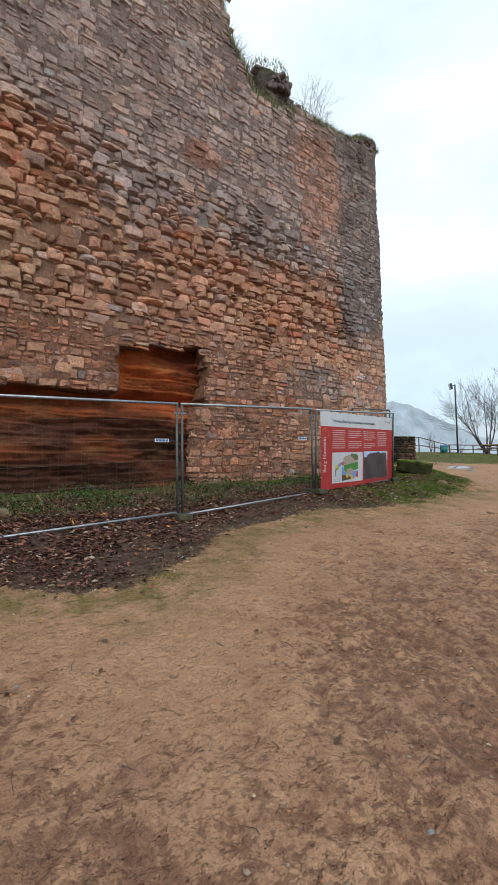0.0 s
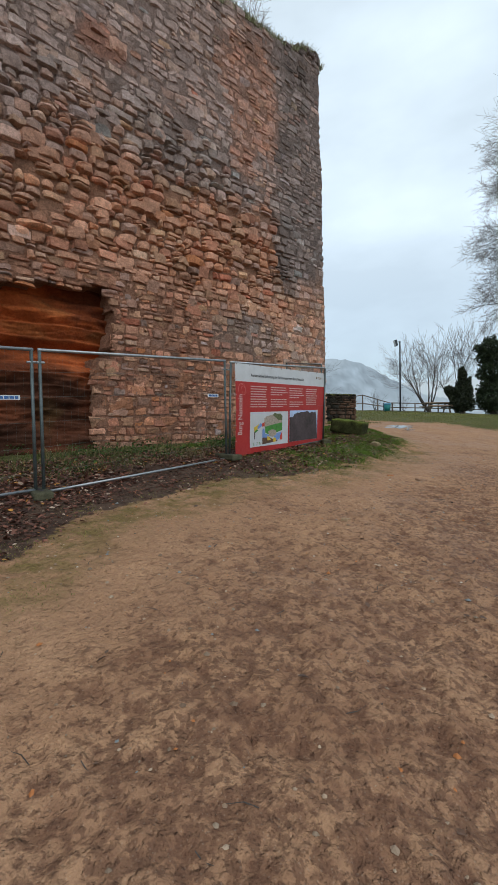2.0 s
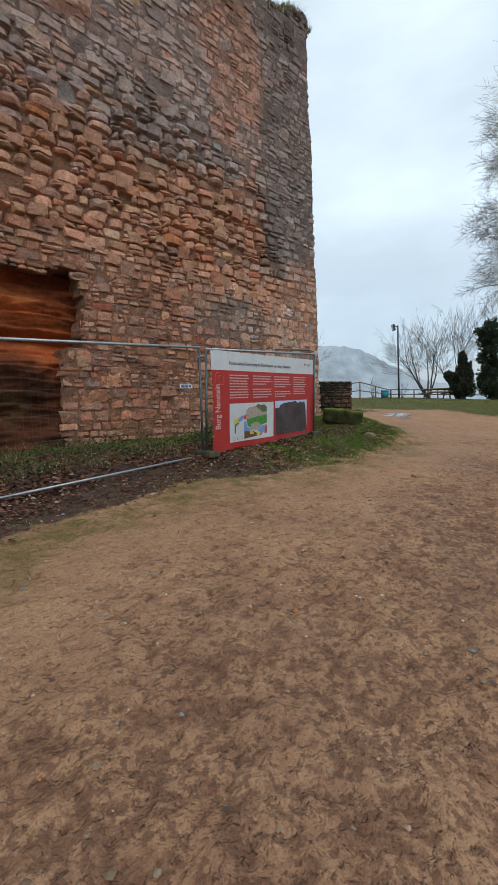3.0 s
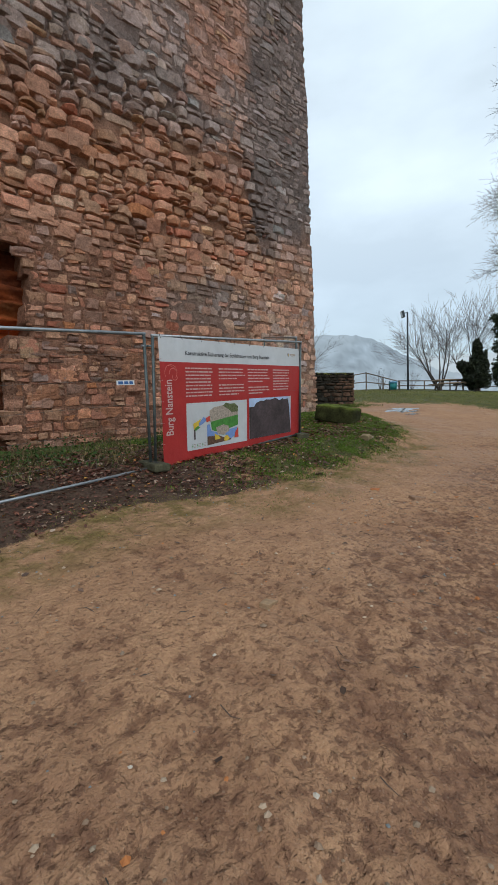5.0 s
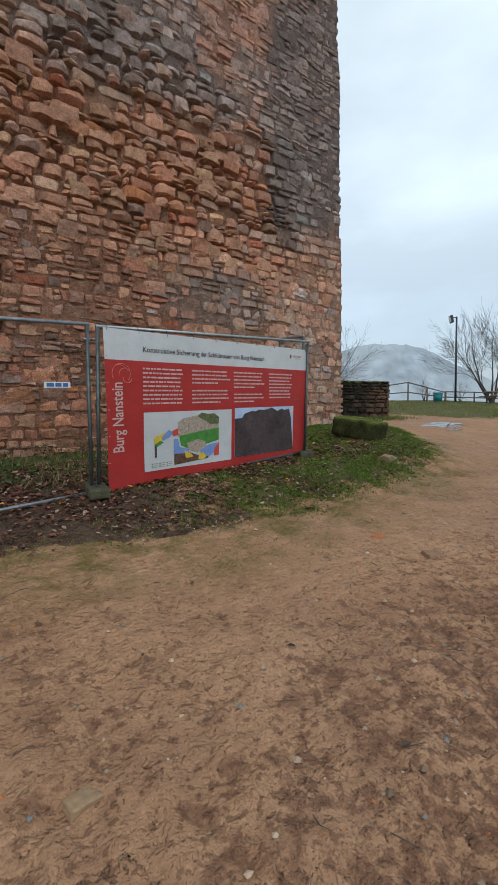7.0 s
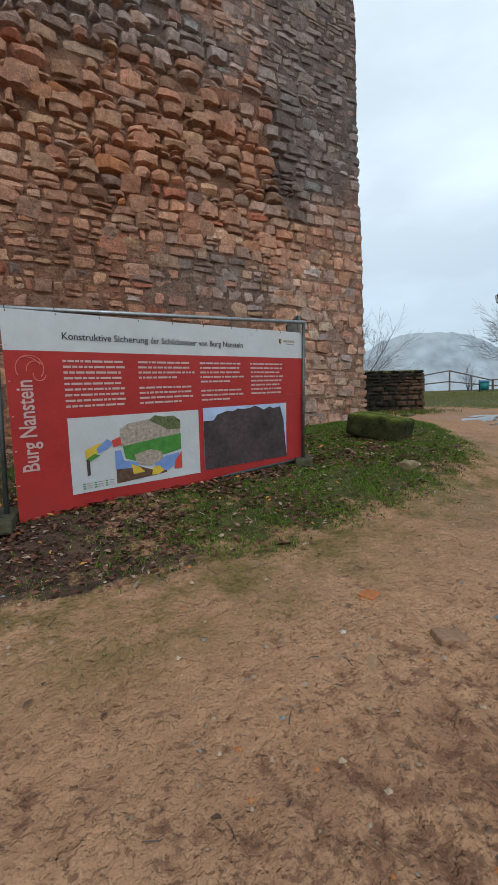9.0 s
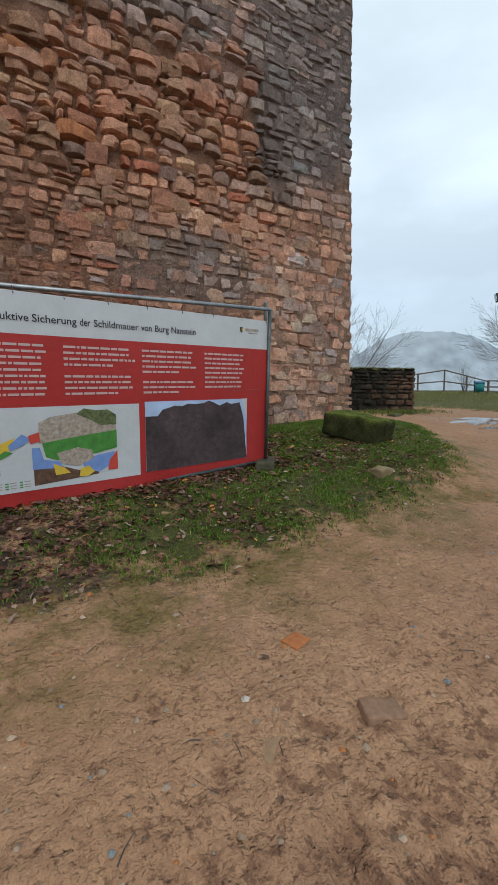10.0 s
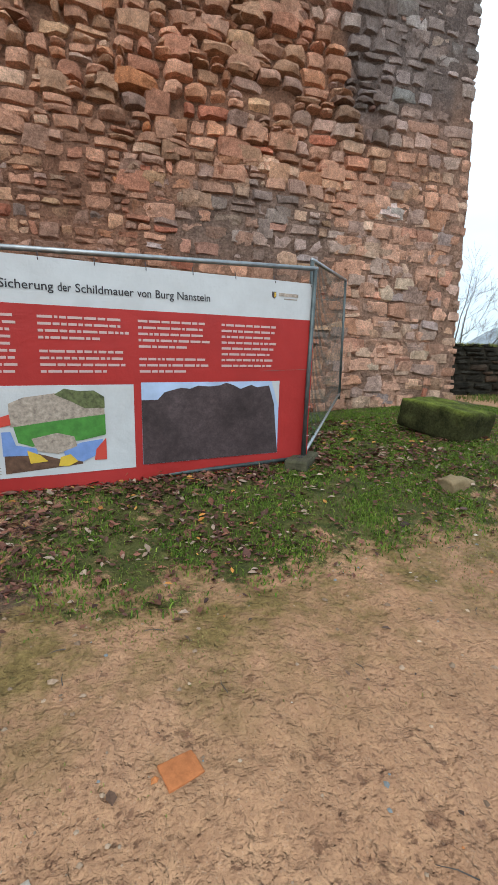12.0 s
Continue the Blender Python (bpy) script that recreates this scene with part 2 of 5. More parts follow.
    for scale, height in ((5, 0.08), (14, 0.06), (40, 0.020), (120, 0.006)):
        t = n.new("ShaderNodeTexNoise")
        t.inputs["Scale"].default_value, t.inputs["Detail"].default_value = scale, 5
        l.new(co, t.inputs["Vector"])
        k = n.new("ShaderNodeBump")
        k.inputs["Distance"].default_value, k.inputs["Strength"].default_value = height, 0.8
        l.new(t.outputs[0], k.inputs["Height"])
        if last:
            l.new(last, k.inputs["Normal"])
        last = k.outputs[0]
    l.new(last, b.inputs["Normal"])
    return m


GROUND = ground_material()

# ---- the lie of the land ----
EDGE_X = [-40, -3, 0.6, 1.0, 1.6, 2.2, 2.7, 3.5, 4.6, 5.8, 7.3, 8.2, 8.9, 9.4, 10.1, 10.6, 12.0, 13.3, 14.4, 15.3, 15.7, 15.9]
EDGE_Y = [5.0, 4.6, 4.14, 3.7, 3.5, 3.85, 4.15, 4.9, 5.1, 5.5, 5.1, 5.1, 5.12, 5.2, 5.3, 5.4, 5.65, 6.15, 6.95, 8.0, 8.9, 12]


def land(x, y):
    x, y = np.asarray(x, float), np.asarray(y, float)
    yc, xc = np.clip(y, -12, 18), np.clip(x, -20, 40)
    z = 0.02 * xc + 0.105 * np.minimum(yc, 6.3) + 0.085 * np.maximum(0, yc - 6.3)
    z = z + 0.30 * smooth(8.5, 14.5, x) * smooth(5.5, 9.5, y) + 0.28 * smooth(19, 29, x)
    z = z + 0.20 * smooth(4.5, 7.5, x) * smooth(5.4, 6.9, y) * smooth(9.5, 6.8, y) * smooth(15, 13, x)
    s = 0.893 * x + 0.45 * y
    return z - 45 * smooth(36, 110, s) - 30 * smooth(90, 400, np.hypot(x, y))


def edge_distance(x, y):
    return np.where(x < 15.9, y - np.interp(x, EDGE_X, EDGE_Y), -1.0)


def zones(x, y):
    """Shares of grass, leaf mould and thin moss."""
    d = edge_distance(x, y)
    inside = smooth(-0.15, 0.25, d) * (y < 13)
    lawn = smooth(6.6, 9.4, x)
    weeds = smooth(7.3, 8.2, y) * (1 - lawn)
    border = smooth(-1.05, 0.0, d) * (1 - smooth(0.3, 0.8, d)) * smooth(15.6, 14.6, x)
    grass = np.maximum(inside * np.maximum(0.88 * lawn * (0.35 + 0.65 * smooth(0.0, 1.0, d)), 0.75 * weeds), 0.12 * border)
    litter = inside * np.maximum(1 - lawn, 0.55) * smooth(0.1, 0.5, d)
    s = 0.893 * x + 0.45 * y
    grass = np.maximum(grass, 0.8 * smooth(22.6, 23.6, s))
    pier = np.exp(-(((x - 17.6) / 1.6) ** 2 + ((y - 11.0) / 0.8) ** 2) * 1.5)
    grass = np.maximum(grass, 0.8 * pier)
    return np.stack([grass, np.clip(litter, 0, 1), 0.95 * border], -1)


def grade(a, b, step, far):
    out, v, k = [], b, step
    while v < far:
        k *= 1.22
        v += k
        out.append(v)
    left, v, k = [], a, step
    while v > -far:
        k *= 1.22
        v -= k
        left.append(v)
    return np.array(left[::-1] + list(np.arange(a, b + 1e-6, step)) + out)


def churned(x, y, d):
    """Relief of the trodden sand, and how damp it is; d: the distance from the border of the track."""
    a = noise.fractal(Vector((x * 2.6, y * 2.6, 0.0)), 0.9, 2.1, 4)
    b = noise.fractal(Vector((x * 8.5, y * 8.5, 5.0)), 0.7, 2.1, 4)
    c = noise.noise(Vector((x * 0.5, y * 0.5, 9.0)))
    u = min(1.0, max(0.0, (-d - 0.55 + 0.9 * c) / 2.0))
    trodden = u * u * (3 - 2 * u) * (1 - 0.6 * min(1.0, max(0.0, (x - 10.5) / 3)))
    return (0.018 * a + 0.019 * b) * (0.7 + 0.7 * trodden), -0.30 * a - 0.40 * b + 0.25 * c - 0.60 + 0.95 * trodden * (0.85 + 0.4 * min(1.0, max(0.0, (3.2 - x) / 2)))


def build_ground():
    xs, ys = grade(-1.0, 14.5, 0.042, 2500), grade(-2.0, 7.2, 0.042, 2500)
    X, Y = np.meshgrid(xs, ys)
    Z = land(X, Y)
    near = np.exp(-(((X - 8) / 14) ** 4 + ((Y - 3) / 9) ** 4))
    D = edge_distance(X, Y)
    both = np.array([[churned(x, y, d) for x, d in zip(xs, row)] for y, row in zip(ys, D)])
    Z = Z + near * both[..., 0]
    damp = both[..., 1] * near - 0.5 * (1 - near)
    nx, ny = len(xs), len(ys)
    pile = Pile()
    i = np.arange(nx * ny).reshape(ny, nx)
    quads = np.stack([i[:-1, :-1], i[:-1, 1:], i[1:, 1:], i[1:, :-1]], -1).reshape(-1, 4)
    pile.add(np.stack([X, Y, Z], -1).reshape(-1, 3), quads.tolist(), zones(X, Y).reshape(-1, 3))
    me = pile.mesh("ground")
    me.attributes.new("damp", "FLOAT", "POINT").data.foreach_set("value", damp.ravel())
    ob = put("ground", me, GROUND)
    tagged(ob, "trodden sandy ground with damp patches, grass and leaf mould", "ground", kind="structure")


build_ground()


def surface(x, y):
    """The ground's height with the relief of its sand."""
    near = np.exp(-(((np.asarray(x) - 8) / 14) ** 4 + ((np.asarray(y) - 3) / 9) ** 4))
    return land(x, y) + near * np.array([churned(a, b, d)[0] for a, b, d in zip(np.atleast_1d(x), np.atleast_1d(y), np.atleast_1d(edge_distance(x, y)))]).reshape(np.shape(x))


# ---- the castle wall ----
FACE, CORNER = 10.35, 15.15
TOP_X = [-9, 7.25, 7.4, 7.95, 8.5, 9.6, 10.5, 12.6, 13.6, 13.9, 14.5, 15.2]
TOP_Z = [17.6, 17.2, 15.2, 14.4, 13.75, 13.85, 14.25, 14.4, 14.6, 14.95, 15.0, 14.8]


def wall_top(x):
    return np.interp(x, TOP_X, TOP_Z)


def in_rock(x, z):
    x, z = x + 0.12 * noise.noise(Vector((x * 1.5, z * 2.0, 50.0))), z + 0.12 * noise.noise(Vector((x * 1.1, z * 1.3, 60.0)))
    hollow = 4.0 <= x < 6.45 and 3.35 < z < 4.62 + 0.15 * (x - 4.0)
    return (x < 4.0 and z < 3.25) or (3.5 < x < 4.0 and z < 3.25 + 0.5 * (x - 3.5)) or hollow or (x < 6.0 and z <= 3.45)


def eroded(x, z):
    """How far the face has weathered back to loose, rounded stones: a band between the low courses and the grey upper wall."""
    n = mottle(x, z, 0.4, 17.0)
    return float(smooth(4.9, 5.9, z + 0.7 * n) * smooth(10.3, 8.6, z + 0.8 * n + 0.10 * (x - 8)) * smooth(13.6, 12.2, x + 0.5 * n))


def corner_x(z):
    return CORNER - 0.018 * (z - 1.8)


def mottle(x, z, s, k):
    return noise.fractal(Vector((x * s, z * s, k)), 1.0, 2.0, 4)


PALETTE = np.array([
    (0.41, 0.345, 0.335),   # grey mauve
    (0.50, 0.315, 0.185),   # tan
    (0.53, 0.275, 0.18),    # pink
    (0.52, 0.20, 0.08),     # orange
    (0.19, 0.155, 0.14),    # dark grey brown
    (0.29, 0.305, 0.295),   # blue grey
    (0.43, 0.135, 0.08),    # brick red
    (0.58, 0.46, 0.34),     # pale
])


def spot(x, z, cx, cz, rx, rz, soft=0.35):
    """A blotch on the wall with an uneven outline."""
    d = math.hypot((x - cx) / rx, (z - cz) / rz) + 0.45 * mottle(x, z, 1.1, cx)
    return float(smooth(1 + soft, 1 - soft, d))


def weights(x, z):
    """How much of each stone colour the masonry holds at a place on the wall."""
    n1, n2 = mottle(x, z, 0.35, 3.0), mottle(x, z, 0.5, 9.0)
    high = float(smooth(7.6, 9.6, z + 1.3 * n1 + 0.05 * (x - 8)))
    dark = float(smooth(12.2, 12.8, x + 0.25 * n2) * smooth(5.6, 7.2, z + 1.2 * n1 + 0.5 * n2))
    edge = float(smooth(14.45, 14.65, x) * smooth(8.0, 6.2, z))
    w = np.array([0.22, 0.70, 1.25, 0.33, 0.16, 0.08, 0.34, 0.16]) * (1 - high) + np.array([1.7, 0.34, 0.50, 0.05, 0.26, 0.34, 0.06, 0.12]) * high
    w += float(smooth(0.15, 0.6, n2)) * np.array([0, 0.2, 0.7, 0.55, 0, 0, 0.4, 0]) * 0.6 * (1 - high)
    w += 2.2 * spot(x, z, 11.5, 11.8, 1.25, 2.0, 0.2) * np.array([0.3, 0.2, 1.1, 0.35, 0, 0, 0.35, 0])
    w += 2.0 * spot(x, z, 6.45, 10.7, 0.55, 0.4) * np.array([0, 0, 0.4, 0.6, 0, 0, 1.0, 0])
    w += 1.6 * spot(x, z, 1.6, 8.5, 1.2, 1.2) * np.array([0.2, 0.6, 0.8, 0.7, 0, 0, 0.2, 0.2])
    w += 1.6 * spot(x, z, 1.4, 6.4, 1.1, 0.9) * np.array([0.2, 1.3, 0.2, 0.1, 0, 0, 0, 0.4])
    w += 2.0 * spot(x, z, 11.0, 4.45, 1.5, 0.6) * np.array([0.5, 0.35, 0, 0.1, 1.0, 0.7, 0, 0])
    w += 1.2 * spot(x, z, 8.6, 9.0, 2.6, 0.9) * np.array([0.5, 0.1, 0, 0, 0.6, 0.8, 0, 0])
    w = w * (1 - dark) + np.array([0.8, 0.06, 0.25, 0.02, 2.2, 0.65, 0.10, 0.04]) * dark
    quoin = max(edge, float(smooth(12.2, 13.2, x) * smooth(6.1, 5.2, z + 0.5 * n2)))
    w = w * (1 - quoin) + np.array([0.6, 0.4, 1.6, 0.12, 0.12, 0.08, 0.2, 0.7]) * quoin
    w += float(smooth(10.6, 8.5, x) * smooth(5.6, 4.8, z)) * np.array([0, 0.30, 0.5, 0.60, 1.0, 0, 1.0, 0])
    return w / w.sum()


def stone_colour(x, z):
    w = weights(x, z)
    a, b = PALETTE[rng.choice(8, p=w)], w @ PALETTE
    calm = float(smooth(8.5, 10.0, z))
    k = 0.75 if rng.random() < 0.10 * (1 - 0.6 * calm) else 0.34 - 0.14 * calm
    streak = float(smooth(0.0, 0.45, noise.noise(Vector((x * 2.2, z * 0.12, 70.0)))) * smooth(11.8, 14.0, z))
    crust = float(smooth(0.05, 0.5, mottle(x, z, 0.9, 77.0)))
    return (k * a + (1 - k) * b) * float(np.clip(rng.normal(1.05, 0.16 - 0.06 * calm), 0.65, 1.45)) * (1 - 0.5 * streak) * (1 - 0.25 * crust)


LOOP_U, LOOP_V = np.meshgrid(np.sin(np.linspace(-1, 1, 6) * math.pi / 2), np.sin(np.linspace(-1, 1, 5) * math.pi / 2))
CELLS = [(j * 6 + i, j * 6 + i + 1, j * 6 + i + 7, j * 6 + i + 6) for j in range(4) for i in range(5)]


def stone(x0, x1, z0, z1, out, sink, power, rough):
    """One bedded stone: a weathered pillow, squarer the higher the power, that runs back by sink into the mortar."""
    cx, cz, hx, hz = (x0 + x1) / 2, (z0 + z1) / 2, (x1 - x0) / 2, (z1 - z0) / 2
    round_off = rng.uniform(0.0, 0.3) if power > 5 else rng.uniform(0.1, 0.45)
    u = LOOP_U * np.sqrt(1 - round_off * LOOP_V ** 2 / 2)
    v = LOOP_V * np.sqrt(1 - round_off * LOOP_U ** 2 / 2)
    taper, skew, spin = rng.normal(0, 0.08), rng.normal(0, 0.10), rng.normal(0, 0.03)
    x = cx + hx * u * (1 + taper * v) + skew * hz * v
    z = cz + hz * v * (1 + rng.normal(0, 0.08) * u) + spin * hx * u
    dome = ((1 - np.abs(LOOP_U) ** power) * (1 - np.abs(LOOP_V) ** power)) ** 0.5
    tip_x, tip_z = rng.normal(0, 0.07), rng.normal(-0.04, 0.13)
    chips = rng.normal(0, 1, (30, 3)) * rough * 0.38
    verts = []
    for a, b, d, p, q, c in zip(x.ravel(), z.ravel(), dome.ravel(), LOOP_U.ravel(), LOOP_V.ravel(), chips):
        n = noise.noise_vector(Vector((a * 7.0, b * 9.0, cx)))
        y = FACE + sink - (sink + out) * d + d * (tip_x * p * hx + tip_z * q * hz + rough * 1.3 * n.y + c[1])
        verts.append((a + 0.55 * rough * n.x + 0.8 * c[0], y, b + 0.5 * rough * n.z + 0.6 * c[2]))
    return verts, CELLS


def bed_line(k, z, x):
    """The height at x of the bed under course k, which starts at z."""
    return z + 0.15 * noise.noise(Vector((x * 0.33, z * 0.5, 2.0))) + 0.045 * noise.noise(Vector((x * 0.8, k * 1.7, 5.0)))


def lay_masonry():
    """Courses of stones from the ground to the broken top. Returns them as (x, z, vertices, faces, colour)."""
    laid, z, k = [], 0.6, 0
    while z < 17.4:
        height = rng.uniform(0.18, 0.29) if z < 9 else rng.uniform(0.16, 0.26)
        if rng.random() < 0.12:
            height *= 0.65
        x = 0.2 + rng.uniform(-0.3, 0.0)
        while True:
            thin = x < 9.5 and z < 5.2
            length = rng.uniform(0.22, 0.58) * (0.8 if thin else 1.0)
            if rng.random() < 0.16:
                length *= 0.55
            if rng.random() < 0.08:
                length *= 1.35
            x1 = x + length
            edge = float(corner_x(z))
            last = x1 > edge - 0.2
            if last:
                x1 = edge + rng.uniform(-0.016, 0.012)
            lay_stone(laid, k, x, x1, bed_line(k, z, (x + x1) / 2), bed_line(k + 1, z + height, (x + x1) / 2), thin, last)
            x = x1
            if last:
                break
        z += height
        k += 1
    for i in range(480):
        x, z = rng.uniform(0.4, 14.2), rng.uniform(1.4, 14.0)
        w, h = rng.uniform(0.16, 0.32), rng.uniform(0.13, 0.20)
        if i < 60:
            x, z, w = 12.55 + 0.47 * (i % 5) + 0.2 * (i // 5 % 2) + rng.uniform(-0.04, 0.04), 1.65 + 0.335 * (i // 5) + rng.uniform(-0.02, 0.02), rng.uniform(0.19, 0.245)
        if z + h > wall_top(x) - 0.2 or any(in_rock(x + i * w, z + j * h) for i in (-1.3, 1.3) for j in (-1.3, 1.3)) or z < float(land(x, FACE)) or x + w > corner_x(z) - 0.1:
            continue
        worn = eroded(x, z)
        sv, sf = stone(x - w, x + w, z - h, z + h, 0.022 + 0.06 * worn * rng.random() + 0.05 * mottle(x, z, 0.8, 30.0), 0.08 + 0.1 * worn, rng.uniform(4.5, 9.0), 0.032)
        laid.append((x, z, sv, sf, stone_colour(x, z)))
    return laid


def lay_stone(laid, k, x, x1, za, zb, thin, last):
    mid, top = (x + x1) / 2, float(wall_top((x + x1) / 2))
    if zb - za < 0.07 or za > top - 0.05 or in_rock(mid, (za + zb) / 2) or zb < float(land(mid, FACE)) - 0.1:
        return
    zb = min(zb, top + 0.1)
    worn = eroded(mid, za)
    if rng.random() < 0.008 + 0.06 * worn and not last:
        return
    ledge = noise.noise(Vector((mid * 0.7, k * 3.1, 11.0)))
    out = rng.uniform(-0.012, 0.030) * (1 - worn) + (0.02 + 0.085 * ledge + rng.uniform(-0.05, 0.07)) * worn
    out += 0.05 * mottle(mid, za, 0.8, 30.0)
    cells, pick = [(x, x1, za, zb)], rng.random()
    if zb - za > 0.17 and pick < (0.5 if thin else (0.05 if mid > 12.3 and za < 6 else 0.24)):
        cut = za + (zb - za) * rng.uniform(0.4, 0.6)
        cells = [(x, x1, za, cut), (x, x1, cut, zb)]
        if rng.random() < 0.5 and x1 - x > 0.3:
            xm = x + (x1 - x) * rng.uniform(0.35, 0.65)
            cells = [(x, xm, za, cut), (xm, x1, za, cut), (x, x1, cut, zb)]
    for a, b, c, d in cells:
        gap = 0.004 + rng.uniform(0, 0.008)
        power = rng.uniform(7.0, 14.0) * (1 - worn) + rng.uniform(3.2, 6.5) * worn
        sink = 0.45 if last else 0.06 + 0.12 * worn
        rough = 0.010 if last else 0.024 + 0.010 * worn
        sv, sf = stone(a + gap, b - (0 if last else gap), c + gap, d - gap, out + rng.uniform(-0.008, 0.012), sink, 9.0 if last else power, rough)
        laid.append(((a + b) / 2, (c + d) / 2, sv, sf, stone_colour((a + b) / 2, (c + d) / 2)))


def build_wall():
    wall = thing("castle_wall", "tall ruined shield wall of red and grey sandstone with a broken overgrown top", "castle wall", kind="structure")
    # solid core, behind the faced stones
    bm = bmesh.new()
    xs = [-9.0, -2.0] + list(np.arange(0.0, 15.01, 0.25))
    rows = []
    for y in (FACE + 1.1, FACE + 3.6):
        top = [bm.verts.new((x, y, float(wall_top(x)) - 0.12)) for x in xs]
        low = [bm.verts.new((x, y, -0.6)) for x in xs]
        rows.append((top, low))
    (ft, fl), (bt, bl) = rows
    for i in range(len(xs) - 1):
        bm.faces.new((fl[i], fl[i + 1], ft[i + 1], ft[i]))
        bm.faces.new((bt[i], bt[i + 1], bl[i + 1], bl[i]))
        bm.faces.new((ft[i], ft[i + 1], bt[i + 1], bt[i]))
        bm.faces.new((bl[i], bl[i + 1], fl[i + 1], fl[i]))
    bm.faces.new((ft[0], bt[0], bl[0], fl[0]))
    bm.faces.new((fl[-1], bl[-1], bt[-1], ft[-1]))
    me = bpy.data.meshes.new("core")
    bm.to_mesh(me)
    bm.free()
    col = np.tile((0.19, 0.15, 0.125, 1.0), (len(me.vertices), 1))
    me.color_attributes.new("tint", "FLOAT_COLOR", "POINT").data.foreach_set("color", col.ravel())
    put("core", me, MORTAR, wall)
    # mortar bed: an uneven skin with the niche left open, closed back to the core
    bm = bmesh.new()
    tint = bm.verts.layers.float_color.new("tint")
    step = 0.09
    gx, gz = np.arange(-9.0, 15.05, step), np.arange(-0.4, 17.7, step)
    grid = {}
    for i, x in enumerate(gx):
        for j, z in enumerate(gz):
            if z > wall_top(x) + 0.02 or in_rock(x, z) or x > corner_x(z) - 0.03:
                continue
            y = FACE + 0.010 + 0.085 * eroded(x, z) - 0.045 * mottle(x, z, 0.8, 30.0) + 0.020 * mottle(x, z, 6.0, 4.0) - 0.020 * mottle(x, z, 1.7, 14.0)
            v = grid[i, j] = bm.verts.new((x, y, z))
            c = weights(x, z) @ PALETTE * 0.74 if x > 0 else PALETTE[0]
            v[tint] = (*c, 1)
    for (i, j) in list(grid):
        q = [grid.get(k) for k in ((i, j), (i + 1, j), (i + 1, j + 1), (i, j + 1))]
        if all(q):
            bm.faces.new(q)
    rim = [e for e in bm.edges if len(e.link_faces) == 1]
    made = bmesh.ops.extrude_edge_only(bm, edges=rim)["geom"]
    for v in made:
        if isinstance(v, bmesh.types.BMVert):
            v.co.y = FACE + 1.15
    bmesh.ops.recalc_face_normals(bm, faces=bm.faces)
    part("mortar_bed", bm, MORTAR, wall, smooth_shade=True)
    # end face of the wall, round the corner
    pile = Pile()
    z = 1.2
    while z < 14.6:
        hgt, y = rng.uniform(0.2, 0.34), FACE + rng.uniform(0.35, 0.6)
        while y < FACE + 3.5:
            y1 = y + rng.uniform(0.3, 0.6)
            sv, sf = stone(y + 0.008, y1 - 0.008, z + 0.006, z + hgt - 0.006, 0.0, 0.15, 6.0, 0.02)
            sv = [(float(corner_x(c)) - (b - FACE) - 0.02, a, c) for a, b, c in sv]
            pile.add(sv, [f[::-1] for f in sf], stone_colour(14.5, z))
            y = y1
        z += hgt
    put("end_face_stones", pile.mesh("end_face_stones", True, 36), STONE, wall, kind="stuff")
    laid = lay_masonry()
    laid.sort(key=lambda s: abs(s[0] - 12.6) * 0.9 + abs(s[1] - 3.3))
    pile = Pile()
    for s in laid[300:]:
        pile.add(s[2], s[3], s[4])
    put("rubble_masonry", pile.mesh("rubble_masonry", True, 36), STONE, wall, kind="stuff")
    return wall, laid[:300]


castle_wall, near_stones = build_wall()


